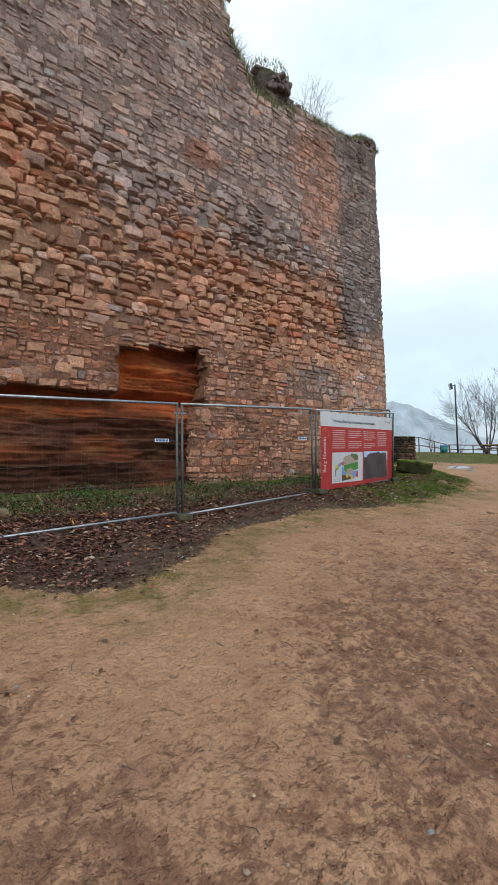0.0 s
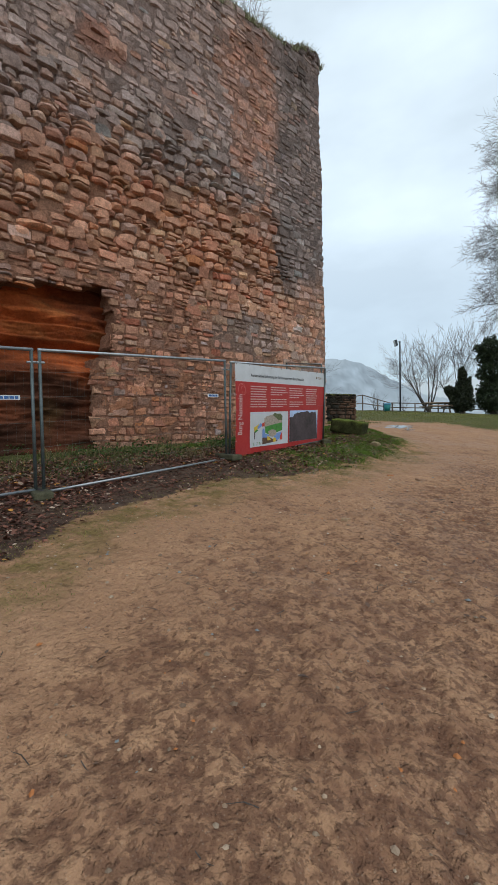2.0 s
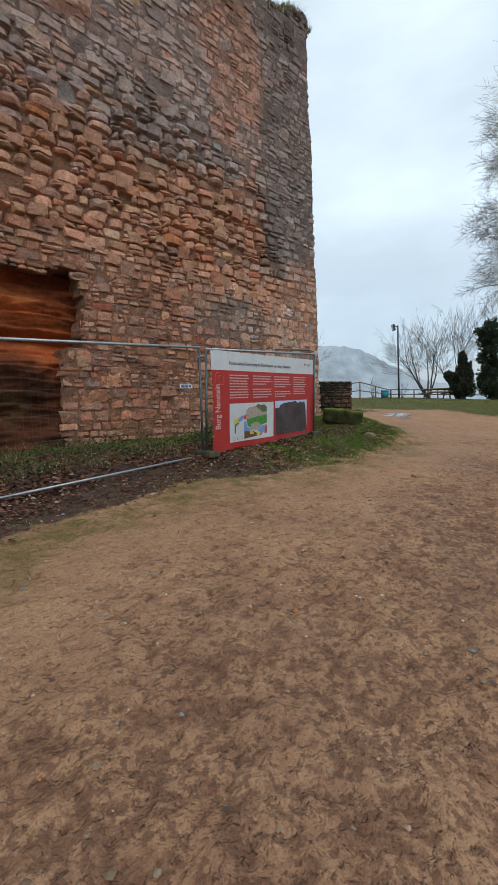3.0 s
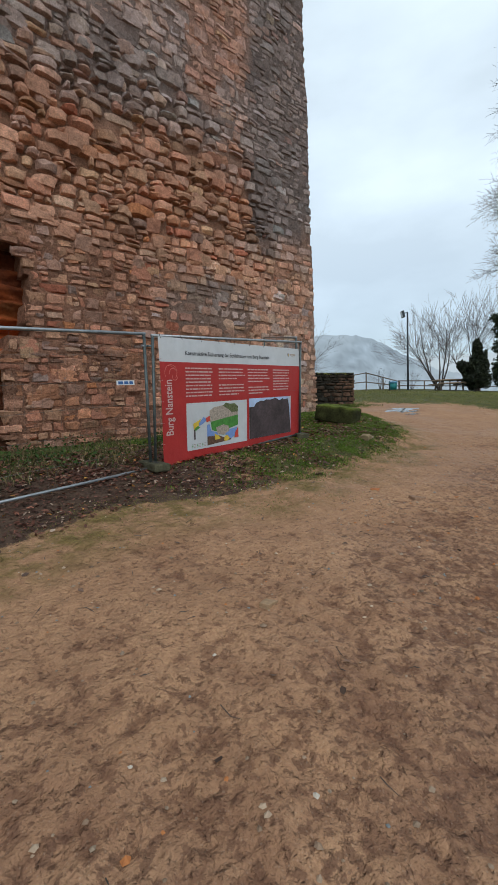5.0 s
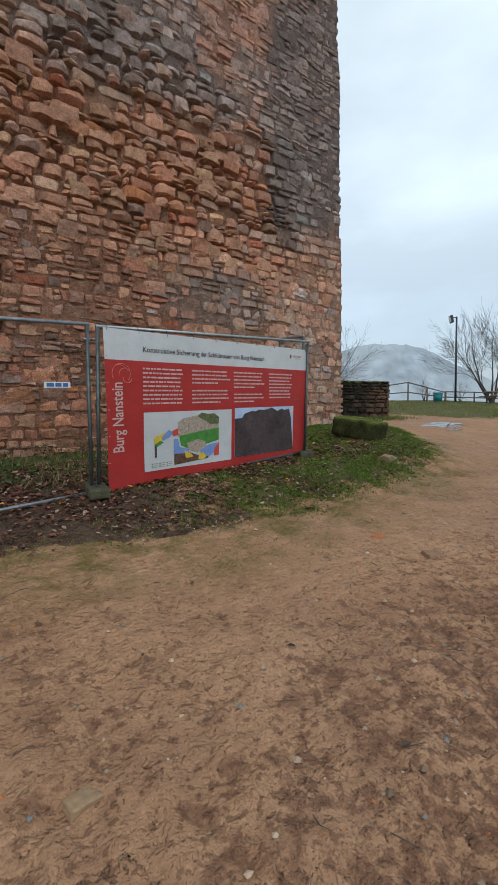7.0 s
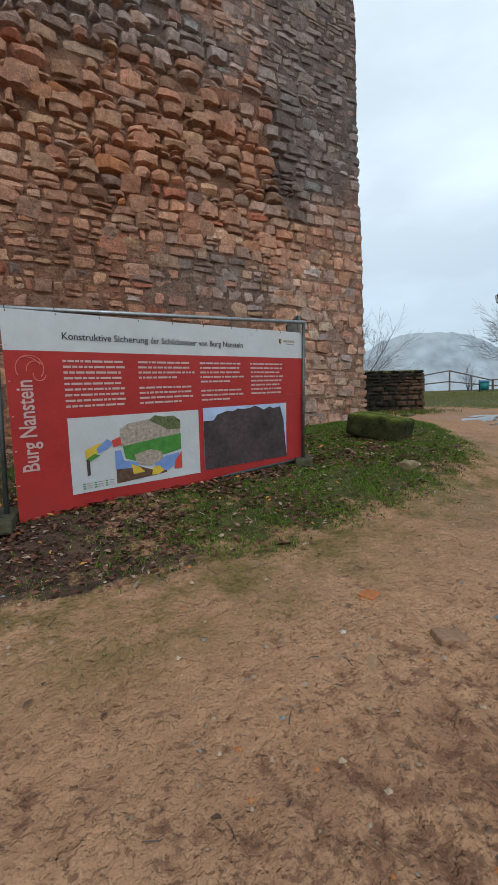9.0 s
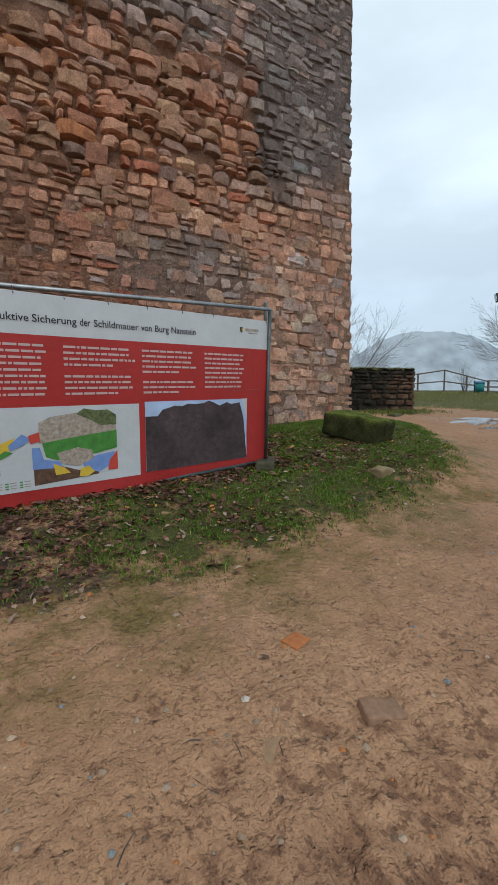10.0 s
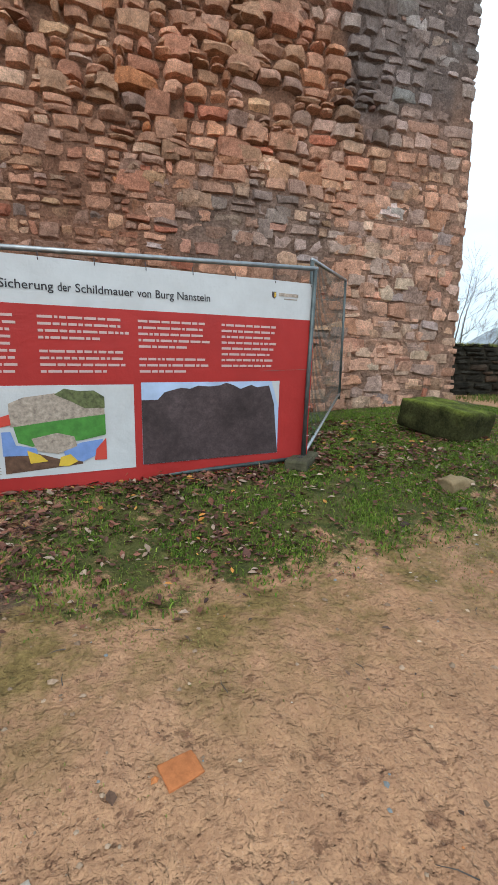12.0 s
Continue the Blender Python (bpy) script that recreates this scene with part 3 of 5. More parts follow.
def build_rock():
    """Bedrock under the wall: weathered beds of red sandstone, with a hollow above."""
    xs, zs = np.arange(-1.5, 6.75, 0.055), np.arange(0.5, 5.2, 0.022)
    v, c = [], []
    for z in zs:
        for x in xs:
            warp = z + 0.10 * noise.noise(Vector((x * 0.5, z * 0.4, 1.0))) + 0.03 * x * 0.3
            strata = warp * 3.4 + 0.5 * noise.noise(Vector((x * 0.3, z * 0.6, 4.0)))
            saw = strata - math.floor(strata)
            amp = 0.5 + 0.8 * noise.noise(Vector((x * 0.35, math.floor(strata) * 1.7, 8.0)))
            fine = warp * 6.5 + 0.9 * noise.noise(Vector((x * 0.9, z, 14.0)))
            saw2 = fine - math.floor(fine)
            hollow = float(smooth(3.2, 3.5, z) * smooth(3.9, 4.3, x))
            y = FACE + 0.30 - 0.24 * amp * saw * float(smooth(1.0, 0.9, saw)) - 0.022 * saw2 * float(smooth(1.0, 0.85, saw2))
            y += 0.20 * noise.noise(Vector((x * 0.8, z * 1.1, 0.5))) + 0.07 * noise.fractal(Vector((x * 2.2, z * 5.0, 0.5)), 0.9, 2.1, 3)
            y += 0.38 * hollow - 0.34 * hollow * float(np.exp(-(((x - 5.5) / 0.8) ** 2 + ((z - 4.25) / 0.28) ** 2)))
            y += 0.45 * float(smooth(2.95, 3.2, z) * smooth(3.75, 3.35, z))
            y -= 0.18 * float(smooth(2.0, 1.0, z))
            v.append((x, y, z))
            tone = 0.5 + 0.9 * noise.noise(Vector((x * 0.4, warp * 1.5, 20.0))) + 0.30 * noise.fractal(Vector((x * 2.0, warp * 7, 3.0)), 0.9, 2.1, 3)
            tone = min(1, max(0, tone))
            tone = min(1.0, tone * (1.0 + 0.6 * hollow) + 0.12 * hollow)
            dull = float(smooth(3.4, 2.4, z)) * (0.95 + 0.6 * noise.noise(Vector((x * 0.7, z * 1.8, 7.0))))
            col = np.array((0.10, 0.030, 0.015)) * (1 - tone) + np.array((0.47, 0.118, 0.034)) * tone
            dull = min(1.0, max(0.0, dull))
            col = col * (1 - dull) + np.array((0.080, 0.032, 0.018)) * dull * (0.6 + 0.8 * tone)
            moss = float(smooth(0.25, 0.5, noise.noise(Vector((x * 1.1, z * 2.2, 31.0)))))
            c.append(col * (1 - 0.3 * moss) + np.array((0.11, 0.085, 0.03)) * 0.3 * moss)
    nx, nz = len(xs), len(zs)
    i = np.arange(nx * nz).reshape(nz, nx)
    quads = np.stack([i[:-1, :-1], i[:-1, 1:], i[1:, 1:], i[1:, :-1]], -1).reshape(-1, 4)
    pile = Pile()
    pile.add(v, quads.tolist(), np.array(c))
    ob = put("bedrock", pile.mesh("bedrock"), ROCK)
    tagged(ob, "layered orange-red sandstone bedrock hollowed out under the wall", "rock", kind="structure")


build_rock()

# ---- site fence ----
def panel(ends, lean, height=1.86, wire=0.0006, clear=0.04):
    """A mobile fence panel between two feet: frame tubes, posts and welded wires."""
    (xa, ya, za), (xb, yb, zb) = ends
    a, b = Vector((xa, ya, za)), Vector((xb, yb, zb))
    along = (b - a).normalized()
    side = Vector((along.y, -along.x, 0)).normalized()
    up = (Vector((0, 0, 1)) + side * lean).normalized()
    top_a, top_b = a + up * height, b + up * height
    fence = thing("construction_fence", "galvanised steel mobile site fence with welded wires on concrete bases", "fence", "site fence")
    part("post", tube(a - up * 0.05, top_a, 0.021), STEEL_DARK, fence, smooth_shade=True)
    part("post", tube(b - up * 0.05, top_b, 0.021), STEEL_DARK, fence, smooth_shade=True)
    part("top_rail", tube(top_a - along * 0.02, top_b + along * 0.02, 0.021), STEEL, fence, smooth_shade=True)
    part("bottom_rail", tube(a + up * clear, b + up * clear, 0.019), STEEL if wire else STEEL_DARK, fence, smooth_shade=True)
    bm = bmesh.new()
    length = (b - a).length
    for i in range(1, int(length / 0.1) if wire else 0):
        p = a + along * (length * i / int(length / 0.1))
        tube(p + up * 0.04, p + up * height, wire, sides=3, into=bm)
    for h in (0.3, 0.62, 0.94, 1.26, 1.58) if wire else (0.9,):
        tube(a + up * h, b + up * h, 0.0013, sides=4, into=bm)
    part("wire_mesh", bm, WIRE, fence)
    return fence, a, b, along, up, side


def foot(at, turn):
    block = box((0.66, 0.22, 0.11), (0, 0, 0.045), 0.025)
    roughen(block, 0.008, 9, at[0])
    base = thing("concrete_block", "mossy grey concrete weight of the fence lying on leaf mould", "concrete block", "concrete weights", at=pose(at[0], at[1], float(land(at[0], at[1])) - 0.02, 0, 0, turn))
    part("block", block, CONCRETE, base)
    # solid black discs paint the shaded holes; the block itself is uncut
    for x in (-0.12, 0.0, 0.12):
        part("socket_shade", tube((x, 0, 0.06), (x, 0, 0.104), 0.03, sides=12), PRINT_BLACK, base, "black disc painting the shade of a socket hole")


F0, F1, F2, F3 = (-0.08, 6.15, 0.55), (3.44, 6.31, 0.73), (6.92, 6.65, 0.96), (10.505, 7.12, 1.20)
F4 = (12.38, 9.95, 1.76)


def shifted(p, q, d):
    v = (Vector(q) - Vector(p)).normalized()
    return tuple(Vector(p) + v * d)


panel_far, *_ = panel((F0, shifted(F1, F0, 0.05)), 0.0, 1.86, clear=0.09)
panel_mid, pa, pb, palong, pup, pside = panel((shifted(F1, F2, 0.05), shifted(F2, F1, 0.05)), 0.0, 1.86)
panel_ban, ba, bb, balong, bup, bside = panel((shifted(F2, F3, 0.03), F3), 0.045, 1.83, 0.0, 0.02)
panel_ret, *_ = panel((shifted(F3, F4, 0.06), F4), 0.0, 1.93, 0.003)
for p, turn in ((F0, 80), (F1, 80), (F2, 80), (F3, 55)):
    foot(p, turn)


def clamp(p, q, h):
    c = thing("fence_clamp", "small steel clamp joining two fence posts", "clamp", "fence clamps")
    p, q = Vector(p) + Vector((0, 0, h)), Vector(q) + Vector((0, 0, h))
    part("strap", tube(p + (p - q) * 0.6, q + (q - p) * 0.6, 0.016, sides=8), STEEL, c)
    part("bolt", tube((p + q) / 2 + Vector((0, -0.035, 0)), (p + q) / 2 + Vector((0, 0.03, 0)), 0.008, sides=6), STEEL_DARK, c)


clamp(shifted(F1, F0, 0.05), shifted(F1, F2, 0.05), 1.70)
clamp(shifted(F2, F1, 0.05), shifted(F2, F3, 0.03), 1.70)


def sign_plate(at, along, width, height, bars):
    plate = thing("fence_plate", "small white name plate with a blue mark wired to the fence", "plate", "fence plates")
    up, out = Vector((0, 0, 1)), Vector((along.y, -along.x, 0)).normalized()
    m = Matrix((along, up, out)).transposed().to_4x4()
    m.translation = at + out * 0.012
    plate.matrix_world = m
    part("panel", box((width, height, 0.003), bevel=0.001, segments=1), WHITE_PLATE, plate)
    for x, w in bars:
        part("mark", box((w, height * 0.62, 0.002), (x, 0, 0.003)), BLUE_PLATE, plate, "blue mark")


al0 = (Vector(F1) - Vector(F0)).normalized()
sign_plate(Vector(F1) - al0 * 0.33 + Vector((0, 0, 1.26)), al0, 0.25, 0.055, [(-0.085, 0.04), (-0.03, 0.05), (0.03, 0.05), (0.085, 0.04)])
sign_plate(Vector(F2) - palong * 0.38 + Vector((0, 0, 1.22)), palong, 0.26, 0.06, [(-0.07, 0.07), (0.01, 0.06), (0.08, 0.05)])


# ---- the banner ----
def build_banner():
    width, height = (bb - ba).length - 0.005, 1.755
    banner = thing("banner", "red and white printed information banner tied to the site fence", "banner")
    normal = balong.cross(bup).normalized()
    m = Matrix((balong, bup, normal)).transposed().to_4x4()
    m.translation = ba + balong * 0.02 + bup * 1.815 + normal * 0.085
    banner.matrix_world = m
    W, H = width, height

    def bottom(u):
        return 1.0 + 0.007 * math.sin(u * 11.0 + 0.8) + 0.012 * (1 - u) - 0.008 * abs(math.sin(u * 15.7))

    def sheet(u0, u1, v0, v1, lift, nu=40, nv=14, follow=False):
        bm = bmesh.new()
        g = []
        for j in range(nv + 1):
            for i in range(nu + 1):
                u = u0 + (u1 - u0) * i / nu
                v = v0 + (v1 - v0) * j / nv
                if follow:
                    v = v0 + (bottom(u) - v0) * j / nv
                g.append(bm.verts.new((u * W, -v * H, ripple(u, v) + lift)))
        for j in range(nv):
            for i in range(nu):
                k = j * (nu + 1) + i
                bm.faces.new((g[k + nu + 1], g[k + nu + 2], g[k + 1], g[k]))
        return bm

    def ripple(u, v):
        edge = max(0, (v - 0.86) / 0.14) ** 2
        return 0.006 * math.sin(u * 9 + v * 3) + 0.004 * math.sin(u * 23 - v * 7) + 0.010 * edge * math.sin(u * 15.7 + 1.0) + 0.01 * math.sin(v * 5.0)

    part("header_field", sheet(0, 1, 0.0, 0.19, 0, 60, 6), BANNER_WHITE, banner, "white header field", True)
    part("red_field", sheet(0, 1, 0.19, 1.0, 0, 60, 22, True), BANNER_RED, banner, "red field", True)
    part("drawing_field", sheet(0.128, 0.517, 0.525, 0.925, 0.003, 24, 14), BANNER_WHITE, banner, "white field with a coloured elevation drawing", True)

    def shape(name, pts, mat, lift, label=""):
        bm = bmesh.new()
        vs = [bm.verts.new((u * W, -v * H, ripple(u, v) + lift)) for u, v in pts]
        f = bm.faces.new(vs)
        if f.normal.z < 0:
            f.normal_flip()
        bmesh.ops.triangulate(bm, faces=list(bm.faces), ngon_method="BEAUTY")
        bmesh.ops.subdivide_edges(bm, edges=list(bm.edges), cuts=2, use_grid_fill=True)
        for v in bm.verts:
            v.co.z = ripple(v.co.x / W, -v.co.y / H) + lift
        return part(name, bm, mat, banner, label)

    # elevation drawing
    shape("drawn_wall", [(0.262, 0.60), (0.29, 0.575), (0.35, 0.56), (0.45, 0.575), (0.452, 0.70), (0.262, 0.70)], PRINT_STONE, 0.006)
    shape("drawn_bushes", [(0.35, 0.565), (0.37, 0.54), (0.40, 0.552), (0.43, 0.55), (0.452, 0.58), (0.452, 0.63), (0.41, 0.63), (0.385, 0.60)], PRINT_FOLIAGE, 0.008)
    shape("green_zone", [(0.268, 0.70), (0.33, 0.685), (0.452, 0.66), (0.452, 0.755), (0.40, 0.775), (0.30, 0.79), (0.275, 0.77)], PRINT_GREEN, 0.008)
    shape("grey_zone", [(0.30, 0.755), (0.35, 0.735), (0.385, 0.755), (0.39, 0.80), (0.35, 0.83), (0.31, 0.81)], PRINT_STONE, 0.010)
    shape("blue_zone", [(0.245, 0.72), (0.262, 0.72), (0.27, 0.78), (0.31, 0.80), (0.31, 0.83), (0.245, 0.825)], PRINT_BLUE, 0.009)
    shape("blue_zone", [(0.36, 0.81), (0.40, 0.785), (0.445, 0.775), (0.44, 0.84), (0.40, 0.875), (0.365, 0.85)], PRINT_BLUE, 0.009)
    shape("yellow_zone", [(0.29, 0.805), (0.315, 0.83), (0.33, 0.86), (0.295, 0.865)], PRINT_YELLOW, 0.011)
    shape("yellow_zone", [(0.355, 0.845), (0.375, 0.835), (0.39, 0.87), (0.37, 0.89), (0.35, 0.885)], PRINT_YELLOW, 0.011)
    shape("red_zone", [(0.43, 0.82), (0.452, 0.77), (0.452, 0.872), (0.425, 0.872)], PRINT_RED, 0.011)
    shape("brown_zone", [(0.247, 0.82), (0.30, 0.815), (0.36, 0.86), (0.40, 0.87), (0.40, 0.885), (0.247, 0.905)], PRINT_BROWN, 0.006)
    shape("red_zone", [(0.238, 0.66), (0.262, 0.645), (0.264, 0.69), (0.242, 0.70)], PRINT_RED, 0.010)
    shape("blue_zone", [(0.196, 0.70), (0.225, 0.65), (0.245, 0.675), (0.225, 0.705), (0.20, 0.725)], PRINT_BLUE, 0.009)
    shape("yellow_zone", [(0.165, 0.70), (0.21, 0.665), (0.20, 0.72), (0.168, 0.75)], PRINT_YELLOW, 0.007)
    shape("green_zone", [(0.17, 0.745), (0.19, 0.722), (0.205, 0.735), (0.178, 0.762)], PRINT_GREEN, 0.010)
    shape("drawn_post", [(0.168, 0.75), (0.177, 0.748), (0.177, 0.835), (0.169, 0.838)], PRINT_DARK, 0.007)
    for u in (0.155, 0.185, 0.215):
        for v in (0.875, 0.888, 0.90):
            shape("key_mark", [(u, v), (u + 0.007, v), (u + 0.007, v + 0.006), (u, v + 0.006)], (PRINT_GREEN, PRINT_BLUE, PRINT_RED)[int(u * 100) % 3], 0.007)
            shape("key_bar", [(u - 0.02 + 0.03, v), (u + 0.024, v), (u + 0.024, v + 0.004), (u + 0.01, v + 0.004)], PRINT_STONE, 0.007)
    # photograph of the wall
    part("photo_field", sheet(0.534, 0.90, 0.517, 0.915, 0.003, 20, 12), PRINT_SKY, banner, "photograph field with pale sky", True)
    shape("photo_edge", [(0.875, 0.517), (0.90, 0.516), (0.90, 0.66)], BANNER_WHITE, 0.006)
    shape("photographed_wall", [(0.534, 0.60), (0.572, 0.60), (0.588, 0.565), (0.628, 0.545), (0.652, 0.55), (0.672, 0.535), (0.70, 0.54), (0.728, 0.535), (0.745, 0.522), (0.765, 0.535),
                                (0.785, 0.555), (0.815, 0.535), (0.832, 0.548), (0.868, 0.54), (0.885, 0.64), (0.8995, 0.914), (0.70, 0.914), (0.5345, 0.914)], PRINT_DARK, 0.007, "dark photograph of a ruined wall")
    # columns of small print, as bars
    r2 = random.Random(4)
    for u0, u1, groups in ((0.127, 0.293, (9,)), (0.328, 0.512, (4, 4)), (0.532, 0.705, (5, 3)), (0.732, 0.885, (8,))):
        v = 0.232
        for count in groups:
            for i in range(count):
                last = i == count - 1 and len(groups) > 1
                end = u1 - r2.uniform(0, 0.02) - (0.05 if last else 0)
                u, pile = u0, Pile()
                while u < end - 0.006:
                    w = min(r2.uniform(0.006, 0.03), end - u)
                    pile.add([(a * W, -b * H, ripple(a, b) + 0.004) for a, b in ((u, v + 0.011), (u + w, v + 0.011), (u + w, v), (u, v))], [(0, 1, 2, 3)])
                    u += w + 0.0032
                put("print_line", pile.mesh("print_line", False), PRINT_WHITE, banner, kind="stuff")
                v += 0.0285
            v += 0.0285

    def lettering(name, text, u, v, size, mat, turn=0.0, fit=None):
        cu = bpy.data.curves.new(name, "FONT")
        cu.body, cu.size, cu.resolution_u, cu.offset = text, size, 3, (0.0028 if turn else 0.0008)
        tmp = new(name, cu)
        bpy.context.view_layer.update()
        me = bpy.data.meshes.new_from_object(tmp.evaluated_get(bpy.context.evaluated_depsgraph_get()))
        bpy.data.objects.remove(tmp)
        co = np.array([p.co[:] for p in me.vertices])
        k = 1.0 if fit is None else fit / (co[:, 0].max() - co[:, 0].min())
        for p in me.vertices:
            x, y = p.co.x * k, p.co.y
            x, y = (x, y) if not turn else (-y, x)
            px, py = u * W + x, -v * H + y
            p.co = (px, py, ripple(px / W, -py / H) + 0.005)
        put(name, me, mat, banner, "printed lettering")

    place, words = 0.129, (("Konstruktive", 0.134), ("Sicherung", 0.107), ("der", 0.034), ("Schildmauer", 0.129), ("von", 0.039), ("Burg", 0.050), ("Nanstein", 0.088))
    for word, share in words:
        lettering("title_word", word, place, 0.131, 0.088, PRINT_BLACK, 0.0, (share - 0.008) * W)
        place += share
    lettering("side_title", "Burg Nanstein", 0.054, 0.775, 0.19, PRINT_WHITE, 1.0, 0.44 * H)
    # line emblem over the side title
    def ring_line(cu, cv, r, a0, a1):
        pts = []
        for i in range(13):
            a = radians(a0 + (a1 - a0) * i / 12)
            pts.append((cu + r * math.cos(a) / W, cv + r * math.sin(a) / H))
        bm = bmesh.new()
        for (a, b), (c, d) in zip(pts, pts[1:]):
            tube((a * W, -b * H, ripple(a, b) + 0.003), (c * W, -d * H, ripple(c, d) + 0.003), 0.004, sides=4, into=bm)
        part("emblem_line", bm, PRINT_PALE, banner)
    for r, a0, a1, du, dv in ((0.11, 150, 400, 0, 0), (0.07, 170, 350, 0.012, 0.005), (0.13, 250, 330, -0.008, 0.02), (0.05, 0, 200, 0.02, 0.03)):
        ring_line(0.052 + du, 0.275 + dv, r, a0, a1)
    # small coat of arms
    shape("shield", [(0.870, 0.058), (0.882, 0.058), (0.882, 0.082), (0.876, 0.094), (0.870, 0.082)], PRINT_DARK, 0.004)
    shape("shield_half", [(0.8765, 0.062), (0.8805, 0.062), (0.8805, 0.080), (0.8765, 0.088)], PRINT_YELLOW, 0.006)
    shape("crest_bar", [(0.890, 0.062), (0.948, 0.062), (0.948, 0.078), (0.890, 0.078)], PRINT_STONE, 0.004)
    shape("crest_bar", [(0.905, 0.088), (0.945, 0.088), (0.945, 0.093), (0.905, 0.093)], PRINT_STONE, 0.004)
    # eyelets and ties
    for i in range(10):
        u = 0.012 + i * 0.976 / 9
        part("cable_tie", tube((u * W, -0.025, ripple(u, 0.01) + 0.006), (u * W, 0.04, -0.02), 0.004, sides=5), PRINT_DARK, banner)
    for i in range(1, 6):
        for u in (0.008, 0.992):
            v = i / 6
            part("cable_tie", tube((u * W, -v * H, ripple(u, v) + 0.008), ((u + (-0.012 if u < 0.5 else 0.012)) * W, -v * H, -0.02), 0.004, sides=5), PRINT_WHITE, banner)


build_banner()

# ---- ruin beside the tower, fallen block, puddle ----
def low_ruin():
    ruin = thing("low_ruin_wall", "low dark mossy sandstone wall stump with grass on top", "wall stump")
    a, b = Vector((15.6, 12.35, 0)), Vector((18.65, 11.30, 0))
    along = (b - a).normalized()
    back = Vector((-along.y, along.x, 0))
    base, top = 1.45, 3.02
    bm = bmesh.new()
    quad = [a + along * 0.05 + back * 0.07, b - along * 0.07 + back * 0.07, b - along * 0.07 + back * 0.9, a + back * 0.9]
    lo = [bm.verts.new((p.x, p.y, base)) for p in quad]
    hi = [bm.verts.new((p.x, p.y, top - 0.06)) for p in quad]
    bm.faces.new(hi)
    for i in range(4):
        bm.faces.new((lo[i], lo[(i + 1) % 4], hi[(i + 1) % 4], hi[i]))
    me = bpy.data.meshes.new("core")
    bm.to_mesh(me)
    bm.free()
    me.color_attributes.new("tint", "FLOAT_COLOR", "POINT").data.foreach_set("color", np.tile((0.035, 0.032, 0.024, 1), (len(me.vertices), 1)).ravel())
    put("core", me, MOSS_STONE, ruin)
    for origin, way, length, inward in ((a, along, (b - a).length, back), (b, back, 0.95, -along)):
        z = base
        while z < top - 0.05:
            hgt = min(rng.uniform(0.09, 0.20), top - z)
            s = 0.0
            while s < length - 0.02:
                e = min(length, s + rng.uniform(0.25, 0.55))
                if length - e < 0.15:
                    e = length
                sv, sf = stone(s + 0.006, e - 0.006, z + 0.004, z + hgt - 0.004, rng.uniform(-0.02, 0.035), 0.12, 4.5, 0.03)
                sv = [tuple(origin + way * q[0] + inward * (q[1] - FACE + 0.01) + Vector((0, 0, q[2]))) for q in sv]
                share = (s / length) if way is along else 1.0
                dark, brown = np.array((0.028, 0.027, 0.022)), np.array((0.125, 0.075, 0.05))
                k = float(smooth(0.45, 0.85, share + rng.uniform(-0.15, 0.15))) * float(smooth(2.95, 2.5, z))
                pile = Pile()
                pile.add(sv, sf, (dark * (1 - k) + brown * k) * rng.uniform(0.75, 1.25))
                put("stone", pile.mesh("stone", True, 36), MOSS_STONE, ruin)
                s = e
            z += hgt
    return a, along, back, top


ruin_a, ruin_along, ruin_back, ruin_top = low_ruin()


def lump(name, size, at, turn, material_, tint, tint_top, label, category, cuts=5, rough=0.03, tilt=(0, 0)):
    bm = box(size, (0, 0, size[2] / 2), min(size) * 0.14, 2)
    bmesh.ops.subdivide_edges(bm, edges=[e for e in bm.edges if e.calc_length() > min(size) * 0.4], cuts=cuts, use_grid_fill=True)
    roughen(bm, rough, 4.0, at[0])
    roughen(bm, rough * 0.5, 14.0, at[1])
    bmesh.ops.recalc_face_normals(bm, faces=bm.faces)
    layer = bm.verts.layers.float_color.new("tint")
    bm.normal_update()
    for v in bm.verts:
        k = max(0, v.normal.z) * (0.6 + 0.8 * noise.noise(v.co * 5))
        k = min(1, max(0, k))
        v[layer] = (*[p * (1 - k) + q * k for p, q in zip(tint, tint_top)], 1)
    ob = part(name, bm, material_, None, label, True)
    ob.matrix_world = pose(*at, tilt[0], tilt[1], turn)
    return tagged(ob, label, category)


lump("fallen_block", (0.98, 0.68, 0.40), (12.83, 7.92, 1.35), -75, MOSS_STONE, (0.040, 0.042, 0.016), (0.15, 0.19, 0.03), "long squared stone block overgrown with dark moss, lying in the grass", "stone block", tilt=(0, 10))

